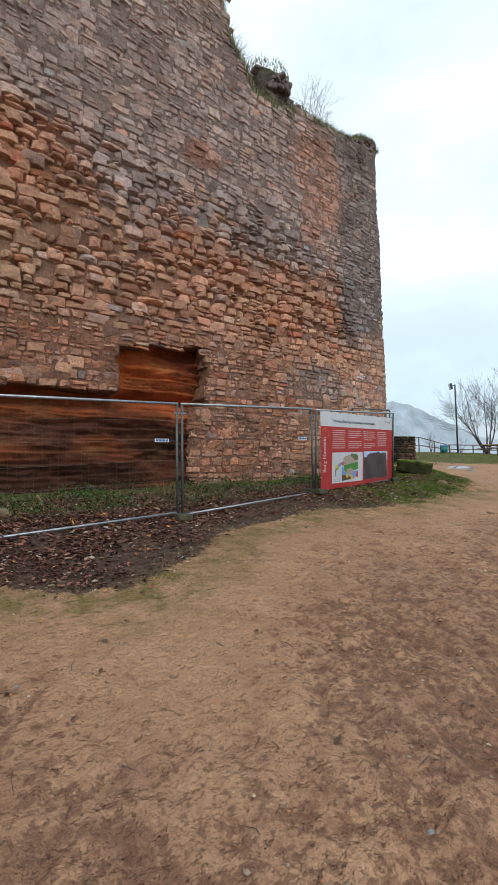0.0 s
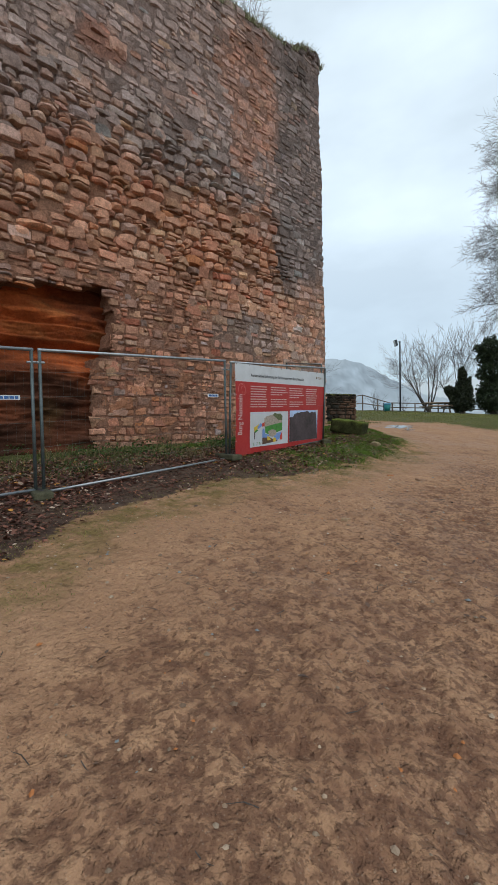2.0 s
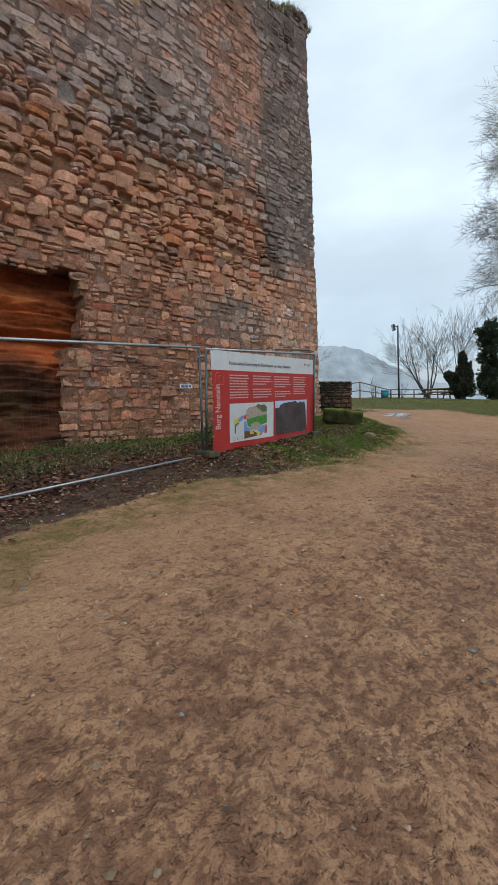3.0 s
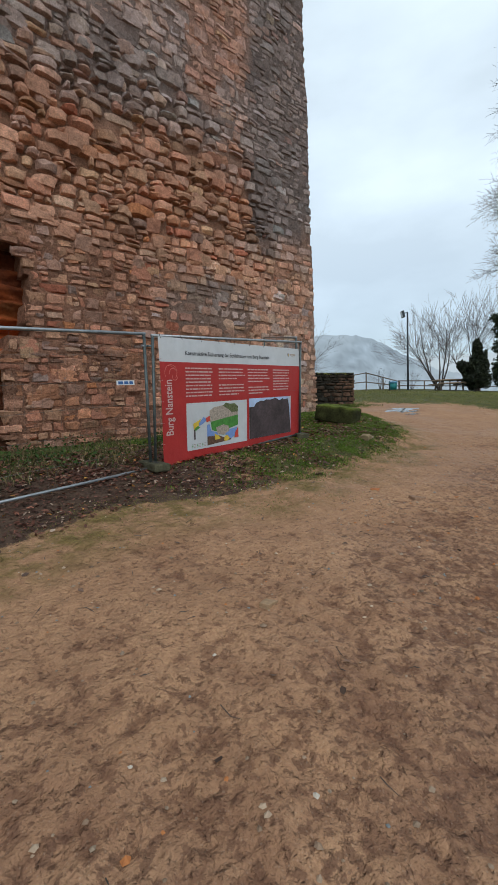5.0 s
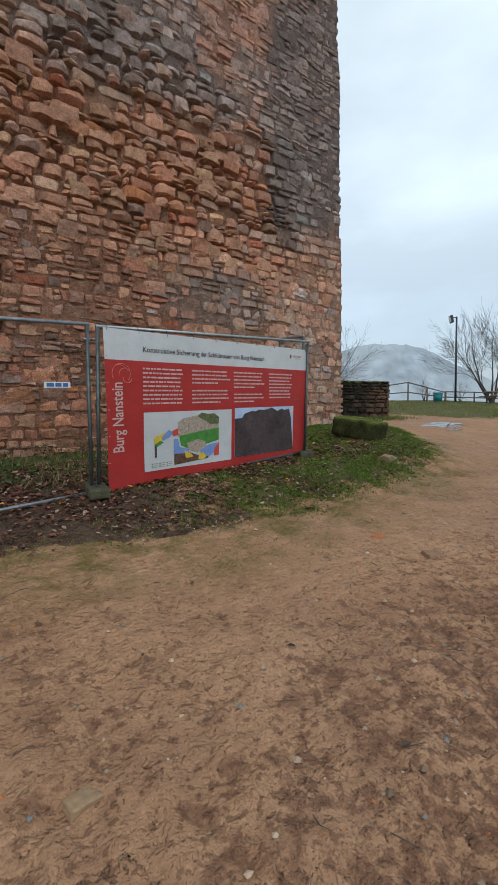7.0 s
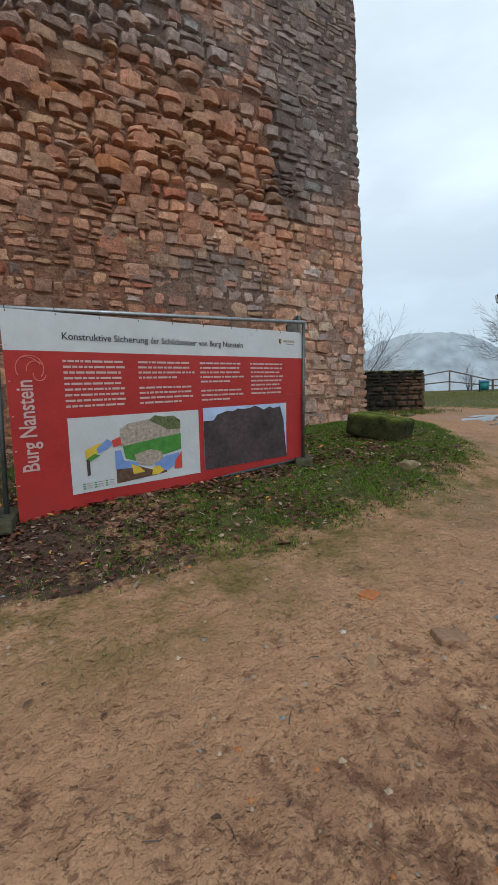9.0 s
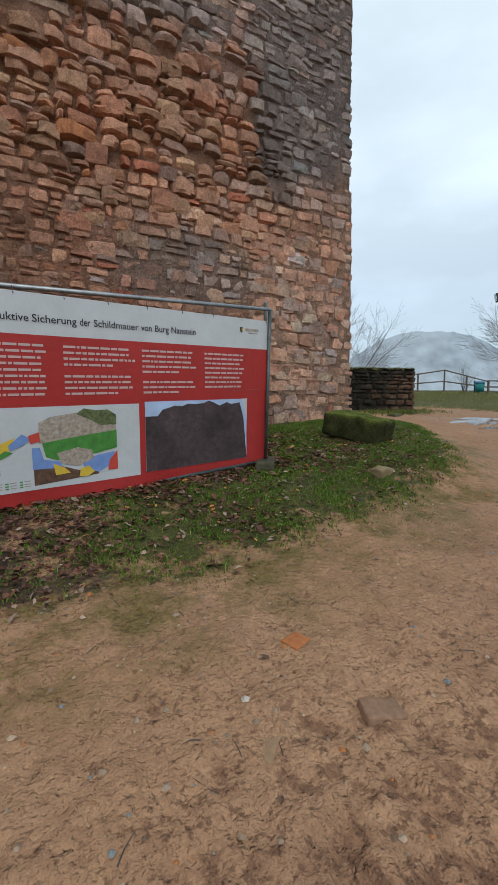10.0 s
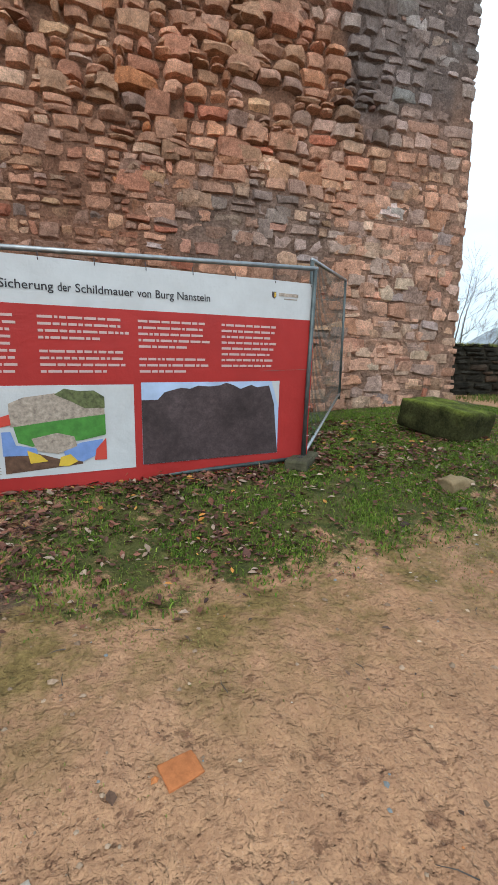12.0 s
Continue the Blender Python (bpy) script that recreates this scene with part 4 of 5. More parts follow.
# ---- plants and litter ----
def blades(x, y, z, height, width, lean, tints):
    """Many grass blades as one mesh: each a bent, tapering strip."""
    n = len(x)
    a, b = rng.uniform(0, 2 * np.pi, n), rng.uniform(0, 2 * np.pi, n)
    wx, wy = np.cos(a) * width / 2, np.sin(a) * width / 2
    k = rng.uniform(0.2, 1.0, n) * lean * height
    lx, ly = np.cos(b) * k, np.sin(b) * k
    mid = height * rng.uniform(0.5, 0.65, n)
    v = np.stack([
        np.stack([x - wx, y - wy, z - 0.01], -1), np.stack([x + wx, y + wy, z - 0.01], -1),
        np.stack([x + lx * 0.35 + wx * 0.8, y + ly * 0.35 + wy * 0.8, z + mid], -1), np.stack([x + lx * 0.35 - wx * 0.8, y + ly * 0.35 - wy * 0.8, z + mid], -1),
        np.stack([x + lx, y + ly, z + height * (1 - 0.3 * lean)], -1)], 1).reshape(-1, 3)
    f = []
    for i in range(0, 5 * n, 5):
        f += [(i, i + 1, i + 2, i + 3), (i + 3, i + 2, i + 4)]
    pile = Pile()
    pile.add(v, f, np.repeat(tints, 5, axis=0))
    return pile


def leaves(x, y, z, size, tints, flat=0.5):
    """Curled dead or living leaves: a folded diamond each."""
    n = len(x)
    v, f = [], []
    for i in range(n):
        m = Euler((rng.normal(0, flat), rng.normal(0, flat), rng.uniform(0, 6.3))).to_matrix()
        s, w, c = size[i], size[i] * rng.uniform(0.5, 0.8), size[i] * rng.uniform(0.05, 0.35)
        for p in ((-s, 0, 0), (-0.25 * s, -w * 0.8, c), (0.45 * s, -w * 0.6, c * 0.8), (s, 0, 0.05 * s), (0.45 * s, w * 0.6, c * 0.7), (-0.25 * s, w * 0.8, c)):
            q = m @ Vector(p)
            v.append((x[i] + q.x * 0.5, y[i] + q.y * 0.5, z[i] + q.z * 0.5 + 0.008))
        k = 6 * i
        f += [(k, k + 1, k + 2, k + 3), (k, k + 3, k + 4, k + 5)]
    pile = Pile()
    pile.add(v, f, np.repeat(tints, 6, axis=0))
    return pile


def tone(n, a, b, spread=0.25):
    t = rng.random((n, 1))
    return (np.array(a) * (1 - t) + np.array(b) * t) * rng.uniform(1 - spread, 1 + spread, (n, 1))


def scatter(n, x0, x1, y0, y1, keep):
    x, y = rng.uniform(x0, x1, n), rng.uniform(y0, y1, n)
    k = rng.random(n) < keep(x, y)
    return x[k], y[k]


def patchy(x, y, s, k, lo=-0.1, hi=0.25):
    return smooth(lo, hi, np.array([noise.noise(Vector((a * s, b * s, k))) for a, b in zip(x, y)]))


def build_grass():
    # short green turf on the bank beside the tower
    def bank(x, y):
        d = edge_distance(x, y)
        return smooth(0.0, 0.6, d) * smooth(6.2, 9.2, x) * (y < 10.3) * (0.15 + 0.85 * patchy(x, y, 2.3, 3.0, -0.2, 0.25)) * (0.55 + 0.45 * smooth(9.0, 11.5, x))
    x, y = scatter(320000, 6.2, 16.0, 5.2, 10.35, bank)
    n = len(x)
    pile = blades(x, y, land(x, y), rng.uniform(0.015, 0.055, n), rng.uniform(0.006, 0.012, n), rng.uniform(0.9, 2.0, n), tone(n, (0.045, 0.105, 0.010), (0.16, 0.215, 0.034), 0.4))
    tagged(put("grass_turf", pile.mesh("grass_turf", False), GRASS), "short bright green winter turf on the bank by the wall", "grass", kind="stuff")
    # tangled weeds between fence and wall
    def strip(x, y):
        return smooth(6.7, 7.9, y) * smooth(11.5, 9.0, x) * (0.2 + 0.8 * patchy(x, y, 1.1, 8.0, -0.2, 0.2))
    x, y = scatter(26000, -0.5, 11.0, 6.6, 10.3, strip)
    n = len(x)
    dry = rng.random((n, 1)) < 0.35
    tint = np.where(dry, tone(n, (0.13, 0.095, 0.045), (0.25, 0.19, 0.10)), tone(n, (0.028, 0.048, 0.010), (0.075, 0.10, 0.024), 0.3))
    pile = blades(x, y, land(x, y), rng.gamma(2.0, 0.026, n) * np.where(dry[:, 0], 1.6, 1.0) + 0.02, rng.uniform(0.007, 0.014, n), rng.uniform(0.9, 1.9, n), tint)
    tagged(put("weeds", pile.mesh("weeds", False), GRASS), "tangled weeds and dry stalks at the foot of the wall", "weeds", kind="stuff")
    x, y = scatter(9000, -0.5, 11.0, 7.4, 10.3, lambda x, y: 0.9 * patchy(x, y, 0.9, 21.0, -0.05, 0.2))
    n = len(x)
    pile = leaves(x, y, land(x, y) + rng.uniform(0.02, 0.22, n), rng.uniform(0.03, 0.08, n), tone(n, (0.022, 0.055, 0.010), (0.055, 0.105, 0.020), 0.3), 0.5)
    tagged(put("weed_leaves", pile.mesh("weed_leaves", False), LEAFY), "dark green leafy weeds along the wall", "weeds", kind="stuff")
    # thin olive tufts on the border of the track
    def fringe(x, y):
        d = edge_distance(x, y)
        return smooth(-0.9, 0.1, d) * smooth(0.9, 0.3, d) * patchy(x, y, 1.3, 33.0, -0.12, 0.28)
    x, y = scatter(130000, -1.0, 13.5, 2.8, 7.0, fringe)
    n = len(x)
    pile = blades(x, y, surface(x, y), rng.uniform(0.006, 0.022, n), rng.uniform(0.004, 0.008, n), rng.uniform(0.9, 2.0, n), tone(n, (0.13, 0.13, 0.035), (0.27, 0.23, 0.08), 0.3))
    tagged(put("thin_grass", pile.mesh("thin_grass", False), GRASS), "thin olive moss and grass on the track's border", "grass", kind="stuff")
    # lawn beyond the track
    def lawn(x, y):
        s = 0.893 * x + 0.45 * y
        return smooth(22.6, 23.8, s) * smooth(33, 31, s)
    x, y = scatter(26000, 18, 34, 4, 18, lawn)
    n = len(x)
    pile = blades(x, y, land(x, y), rng.uniform(0.015, 0.05, n), rng.uniform(0.02, 0.05, n), rng.uniform(0.6, 1.4, n), tone(n, (0.14, 0.165, 0.045), (0.27, 0.25, 0.09), 0.3))
    tagged(put("lawn_grass", pile.mesh("lawn_grass", False), GRASS), "mown lawn beyond the track", "grass", kind="stuff")
    # grass round the stump and on its top, and on the broken wall top
    x, y = scatter(9000, 15.5, 19.4, 10.2, 12.4, lambda x, y: 0.6 * np.exp(-(((x - 17.6) / 1.5) ** 2 + ((y - 11.1) / 0.55) ** 2) * 1.2))
    n = len(x)
    pile = blades(x, y, land(x, y), rng.uniform(0.03, 0.12, n), rng.uniform(0.010, 0.02, n), rng.uniform(0.3, 1.0, n), tone(n, (0.06, 0.10, 0.015), (0.15, 0.17, 0.04), 0.3))
    tagged(put("stump_grass", pile.mesh("stump_grass", False), GRASS), "grass round the foot of the low wall", "grass", kind="stuff")
    s, w = rng.uniform(0, 3.2, 3500), rng.uniform(0.02, 0.9, 3500)
    px = ruin_a.x + ruin_along.x * s + ruin_back.x * w
    py = ruin_a.y + ruin_along.y * s + ruin_back.y * w
    pile = blades(px, py, np.full(3500, ruin_top - 0.05), rng.uniform(0.03, 0.12, 3500), rng.uniform(0.012, 0.03, 3500), rng.uniform(0.3, 1.0, 3500), tone(3500, (0.11, 0.14, 0.03), (0.24, 0.24, 0.08), 0.3))
    tagged(put("stump_top_grass", pile.mesh("stump_top_grass", False), GRASS), "pale green moss and grass on the low wall's top", "grass", kind="stuff")
    x = rng.uniform(6.8, 15.1, 20000)
    y = FACE + np.abs(rng.normal(0, 0.55, 20000)) * (rng.random(20000) < 0.6) + rng.uniform(-0.02, 0.12, 20000)
    lush = smooth(10.8, 8.0, x) * smooth(7.2, 7.8, x)
    hgt = rng.uniform(0.08, 0.32, 20000) + lush * rng.uniform(0.0, 0.35, 20000)
    k = rng.random(20000) < (0.75 + 0.25 * lush) * (0.45 + 0.55 * patchy(x, y, 1.4, 12.0, -0.2, 0.2))
    x, y, hgt = x[k], y[k], hgt[k]
    n = len(x)
    pile = blades(x, y, wall_top(x) - 0.06, hgt, rng.uniform(0.008, 0.022, n), rng.uniform(0.6, 1.5, n), tone(n, (0.13, 0.15, 0.065), (0.34, 0.34, 0.23), 0.3))
    tagged(put("wall_top_grass", pile.mesh("wall_top_grass", False), GRASS), "grey-green grass growing on the broken wall top", "grass", kind="stuff")


build_grass()


def build_litter():
    def thick(x, y):
        d = edge_distance(x, y)
        lawn_ = smooth(8.6, 11.5, x)
        return smooth(0.0, 0.9, d) * (1 - 0.30 * lawn_ - 0.4 * smooth(12, 14, x)) * smooth(10.2, 8.2, y) * (0.35 + 0.65 * patchy(x, y, 1.2, 40.0, -0.25, 0.15))
    x, y = scatter(105000, -1.5, 15.0, 3.3, 9.5, thick)
    n = len(x)
    tint = tone(n, (0.045, 0.018, 0.013), (0.20, 0.080, 0.050), 0.5)
    pale = rng.random(n) < 0.10
    tint[pale] = tone(int(pale.sum()), (0.25, 0.17, 0.12), (0.36, 0.27, 0.20))
    amber = rng.random(n) < 0.03
    tint[amber] = tone(int(amber.sum()), (0.40, 0.16, 0.03), (0.45, 0.24, 0.06))
    pile = leaves(x, y, surface(x, y) + rng.uniform(0, 0.02, n), rng.gamma(6, 0.0062, n) * (1 + 0.4 * smooth(0.8, 1.8, edge_distance(x, y))) + 0.008, tint, 0.3)
    tagged(put("leaf_litter", pile.mesh("leaf_litter", False), LITTER), "wet brown fallen leaves along the fence", "fallen leaves", kind="stuff")
    # scattered leaves and twigs on the track
    x, y = scatter(420, -1.0, 14.0, -1.5, 6.0, lambda x, y: 0.75 * (edge_distance(x, y) < 0.2))
    n = len(x)
    pile = leaves(x, y, surface(x, y) + 0.004, rng.uniform(0.02, 0.065, n), tone(n, (0.05, 0.03, 0.022), (0.15, 0.085, 0.055), 0.3), 0.25)
    tagged(put("track_leaves", pile.mesh("track_leaves", False), LITTER), "single dark trodden leaves on the sandy track", "fallen leaves", kind="stuff")
    x, y = scatter(420, -1.0, 13.0, -1.5, 6.0, lambda x, y: 0.8 * (edge_distance(x, y) < 0.3))
    bm = bmesh.new()
    for a, b in zip(x, y):
        t, l = rng.uniform(0, 6.3), rng.uniform(0.03, 0.14)
        z = float(surface(a, b)) + 0.004
        c, d = a + math.cos(t) * l * 0.5, b + math.sin(t) * l * 0.5
        e, g = c + math.cos(t + rng.uniform(-0.6, 0.6)) * l * 0.5, d + math.sin(t + 0.2) * l * 0.5
        tube((a, b, z), (c, d, float(surface(c, d)) + 0.006), 0.0025, sides=3, into=bm)
        tube((c, d, float(surface(c, d)) + 0.006), (e, g, float(surface(e, g)) + 0.004), 0.002, 0.001, sides=3, into=bm)
    twigs = part("track_twigs", bm, BARK)
    tagged(twigs, "thin dark twigs lying on the track", "twigs", kind="stuff")
    # gravel
    x, y = scatter(9000, -1.5, 14.0, -2.0, 6.0, lambda x, y: (edge_distance(x, y) < 0.5) * (0.25 + 0.75 * patchy(x, y, 0.8, 70.0, -0.2, 0.3)))
    n = len(x)
    pile = Pile()
    octa = np.array([(1, 0, 0), (0.3, 0.9, 0), (-0.8, 0.5, 0), (-0.7, -0.6, 0), (0.4, -0.9, 0), (0, 0, 0.7)])
    tint = tone(n, (0.20, 0.13, 0.085), (0.40, 0.30, 0.21), 0.3)
    odd = rng.random(n)
    tint[odd < 0.10] = (0.45, 0.17, 0.06)
    tint[(odd > 0.1) & (odd < 0.2)] = (0.20, 0.22, 0.22)
    tint[(odd > 0.2) & (odd < 0.23)] = (0.52, 0.46, 0.38)
    z = surface(x, y)
    size = np.minimum(rng.gamma(2.0, 0.0034, n) + 0.003, 0.022)
    for i in range(n):
        t = rng.uniform(0, 6.3)
        c, s_ = math.cos(t), math.sin(t)
        o = octa * size[i] * rng.uniform(0.7, 1.3, (6, 1))
        pile.add(np.stack([x[i] + c * o[:, 0] - s_ * o[:, 1], y[i] + s_ * o[:, 0] + c * o[:, 1], z[i] + o[:, 2] + 0.001], -1), [(0, 1, 5), (1, 2, 5), (2, 3, 5), (3, 4, 5), (4, 0, 5)], tint[i])
    tagged(put("gravel", pile.mesh("gravel", False), PEBBLE), "small mixed gravel trodden into the sandy track", "gravel", kind="stuff")


build_litter()


def flat_stone(name, at, size, turn, tint, label, sunk=0.7):
    x, y = at
    lump(name, (size[0], size[1], size[2]), (x, y, float(surface(x, y)) - size[2] * sunk), turn, PEBBLE, tint, tint, label, "stone", 3, min(size) * 0.38, (rng.uniform(-4, 4), rng.uniform(-4, 4)))


flat_stone("brick_chip", (8.925, 4.435), (0.13, 0.10, 0.03), 20, (0.42, 0.15, 0.055), "flat worn orange brick chip set in the track", 0.92)
flat_stone("flat_stone", (8.47, 4.02), (0.20, 0.12, 0.06), 35, (0.30, 0.19, 0.11), "flat brown sandstone slab trodden into the track", 0.92)
flat_stone("flat_stone", (8.95, 3.88), (0.18, 0.11, 0.06), -15, (0.27, 0.16, 0.10), "small brown sandstone slab trodden into the track", 0.92)
flat_stone("flat_stone", (5.847, 3.35), (0.12, 0.08, 0.04), 10, (0.33, 0.22, 0.13), "pale sandstone slab trodden into the track", 0.92)
flat_stone("brick_chip", (9.4, 3.6), (0.08, 0.05, 0.03), 70, (0.42, 0.16, 0.06), "small orange brick chip lying on the track", 0.92)
flat_stone("rubble_stone", (1.05, 7.9), (0.42, 0.30, 0.30), 30, (0.24, 0.19, 0.11), "pale rubble stone lying in the weeds")
flat_stone("rubble_stone", (0.65, 7.75), (0.34, 0.28, 0.26), -20, (0.17, 0.14, 0.05), "mossy rubble stone lying in the weeds")
flat_stone("turf_stone", (11.75, 6.38), (0.34, 0.22, 0.15), 10, (0.24, 0.18, 0.10), "half-buried sandstone in the grass bank")
flat_stone("turf_stone", (16.6, 10.35), (0.40, 0.28, 0.22), 15, (0.10, 0.10, 0.05), "mossy stone by the low wall")


def puddle():
    bm = bmesh.new()
    for cx, cy, a, b, t in ((17.5, 8.85, 0.55, 0.26, 0.1), (18.4, 9.0, 0.6, 0.22, -0.2), (17.9, 8.55, 0.42, 0.10, 0.1), (18.0, 9.25, 0.5, 0.10, 0.0), (17.3, 8.2, 0.4, 0.07, 0.0)):
        mid = bm.verts.new((cx, cy, float(land(cx, cy)) + 0.007))
        ring = []
        for i in range(36):
            q = i * math.tau / 36
            r = 1 + 0.8 * noise.fractal(Vector((math.cos(q) * 2.0, math.sin(q) * 2.0, cx + cy)), 0.7, 2.1, 3)
            px, py = a * r * math.cos(q), b * r * math.sin(q)
            x, y = cx + px * math.cos(t) - py * math.sin(t), cy + px * math.sin(t) + py * math.cos(t)
            ring.append(bm.verts.new((x, y, float(land(x, y)) + 0.007)))
        for i in range(36):
            bm.faces.new((mid, ring[i], ring[(i + 1) % 36]))
    ob = part("puddle", bm, WATER)
    tagged(ob, "shallow rain puddle reflecting the sky on the track", "puddle", kind="structure")


puddle()

# ---- broken wall top ----
def crown_ruin(at, size, label, seed):
    """A stump of core masonry left standing on the wall top: tumbled stones bedded in a dark mound."""
    rnd = np.random.default_rng(seed)
    ruin = thing("wall_crown_ruin", label, "masonry stump")
    cx, cy, cz = at
    bm = bmesh.new()
    bmesh.ops.create_icosphere(bm, subdivisions=4, radius=1.0)
    for v in bm.verts:
        v.co = Vector(at) + Vector([math.copysign(abs(c) ** 0.55, c) * k for c, k in zip(v.co, (size[0] * 0.44, size[1] * 0.44, size[2] * 0.9))])
    roughen(bm, 0.16, 2.3, seed)
    roughen(bm, 0.07, 7.0, seed)
    layer = bm.verts.layers.float_color.new("tint")
    bm.normal_update()
    for v in bm.verts:
        k = min(1, max(0, v.normal.z * 1.3 - 0.2))
        v[layer] = (*(np.array((0.075, 0.062, 0.055)) * (1 - k) + np.array((0.085, 0.10, 0.035)) * k), 1)
    part("mound", bm, MOSS_STONE, ruin, smooth_shade=True)
    for i in range(46):
        a, h = rnd.uniform(0, math.tau), rnd.uniform(0.0, 0.86)
        r = (1 - h ** 5) ** 0.2 * 0.49
        block = box((rnd.uniform(0.2, 0.42), rnd.uniform(0.2, 0.35), rnd.uniform(0.12, 0.24)), (0, 0, 0), 0.035, 1)
        roughen(block, 0.05, 5.0, i + seed)
        layer = block.verts.layers.float_color.new("tint")
        t = np.array((0.20, 0.165, 0.155)) * rnd.uniform(0.45, 1.15)
        for v in block.verts:
            v[layer] = (*t, 1)
        ob = part("stone", block, MOSS_STONE, ruin)
        ob.matrix_local = pose(cx + size[0] * r * math.cos(a), cy + size[1] * r * math.sin(a), cz + size[2] * 0.93 * h, rnd.uniform(-18, 18), rnd.uniform(-18, 18), rnd.uniform(0, 180))
    n = 900
    a, h = rnd.uniform(0, math.tau, n), rnd.uniform(0.45, 0.95, n)
    r = np.sqrt(rnd.random(n)) * 0.48
    pile = blades(cx + size[0] * r * np.cos(a), cy + size[1] * r * np.sin(a), cz + size[2] * (0.80 + 0.12 * h) - 0.05, rnd.uniform(0.05, 0.22, n), rnd.uniform(0.015, 0.03, n), rnd.uniform(0.5, 1.4, n), tone(n, (0.09, 0.11, 0.035), (0.26, 0.26, 0.15), 0.3))
    put("grass_tuft", pile.mesh("grass_tuft", False), GRASS, ruin, "grey-green grass on the stump", kind="stuff")


crown_ruin((9.85, FACE + 1.0, 13.6), (1.9, 1.5, 2.6), "weathered dark masonry stump on the wall top with moss and grass", 3)
crown_ruin((10.75, FACE + 0.8, 13.9), (1.5, 1.2, 1.0), "low weathered masonry lump on the wall top", 5)
crown_ruin((14.45, FACE + 0.55, 14.6), (1.2, 1.0, 0.62), "mossy corner lump on the wall top", 8)


# ---- trees ----
FINEST = [0.0055]


def limb(pile, a, b, r0, r1, sides):
    r0, r1 = max(r0, FINEST[0]), max(r1, FINEST[0] * 0.8)
    d = (b - a).normalized()
    u = d.orthogonal().normalized()
    w = d.cross(u)
    ring = [(math.cos(i * math.tau / sides), math.sin(i * math.tau / sides)) for i in range(sides)]
    v = [tuple(a + (u * c + w * s) * r0) for c, s in ring] + [tuple(b + (u * c + w * s) * r1) for c, s in ring]
    pile.add(v, [(i, (i + 1) % sides, sides + (i + 1) % sides, sides + i) for i in range(sides)])


def grow(wood, twigs, at, way, length, radius, depth, rnd, droop, spread, bias=None, kids=(2, 4)):
    """A bent limb that tapers, and the limbs that leave it."""
    p, d, steps = Vector(at), Vector(way).normalized(), 3
    for i in range(steps):
        turn = Vector((rnd.gauss(0, 1), rnd.gauss(0, 1), rnd.gauss(0, 0.7))) * 0.13
        d = (d + turn + Vector((0, 0, droop))).normalized()
        if bias is not None:
            d = (d + bias).normalized()
        q = p + d * length / steps
        r0, r1 = radius * (1 - 0.18 * i), radius * (1 - 0.18 * (i + 1))
        limb(wood if depth > 1 else twigs, p, q, r0, r1, 6 if depth > 2 else (4 if depth > 1 else 3))
        if depth > 0 and i > 0:
            for _ in range(rnd.randint(*kids) - 1):
                side = d.orthogonal().normalized()
                side.rotate(Matrix.Rotation(rnd.uniform(0, math.tau), 3, d).to_euler())
                way2 = d * (1 - spread) + side * spread * rnd.uniform(0.7, 1.3)
                grow(wood, twigs, p.lerp(q, rnd.random()), way2, length * rnd.uniform(0.5, 0.75), r1 * 0.55, depth - 1, rnd, droop, spread, bias, kids)
        p = q
    if depth > 0:
        grow(wood, twigs, p, d, length * 0.7, radius * 0.46, depth - 1, rnd, droop, spread, bias, kids)


def bare_tree(name, at, stems, length, radius, depth, seed, label, droop=0.03, spread=0.5, bias=None, kids=(2, 3), wood_material=None):
    rnd = random.Random(seed)
    tree = thing(name, label, "tree")
    wood, twigs = Pile(), Pile()
    base = Vector((at[0], at[1], (float(land(at[0], at[1])) if len(at) < 3 else at[2]) - 0.1))
    for way in stems:
        grow(wood, twigs, base, way, length, radius, depth, rnd, droop, spread, bias, kids)
    put("trunk", wood.mesh("trunk"), wood_material or BARK, tree)
    put("crown", twigs.mesh("crown"), TWIG, tree, "fine bare twigs", kind="stuff")
    return tree


bare_tree("bare_tree", (31.9, 13.9), [(-0.45, 0.4, 1.2), (-0.15, 0.1, 1.3), (0.22, -0.22, 1.3), (-0.5, 0.45, 1.15), (0.3, -0.35, 1.25), (0.05, 0.2, 1.3)], 2.25, 0.062, 4, 3, "bare spreading winter tree with several stems behind the railing", 0.055, 0.36, None, (2, 3))
bare_tree("bare_tree", (34.4, 13.0), [(-0.2, 0.2, 1.3), (0.1, -0.1, 1.3), (0.25, -0.3, 1.2), (-0.1, 0.3, 1.2)], 2.7, 0.055, 4, 8, "slender bare winter tree with upright stems behind the railing", 0.06, 0.32, None, (2, 3))
bare_tree("bare_tree", (36.2, 10.9), [(0.0, 0.1, 1.3), (-0.2, 0.25, 1.2), (0.2, -0.3, 1.2)], 2.9, 0.055, 4, 12, "slender bare winter tree on the slope behind the railing", 0.06, 0.32, None, (2, 3))
bare_tree("bare_tree", (25.6, 22.6), [(0.3, -0.15, 1.1), (0.7, -0.45, 0.9), (0.1, 0.2, 1.2), (0.9, -0.3, 0.45)], 2.5, 0.07, 4, 21, "bare winter tree beyond the tower's corner", 0.0, 0.42, None, (2, 3))


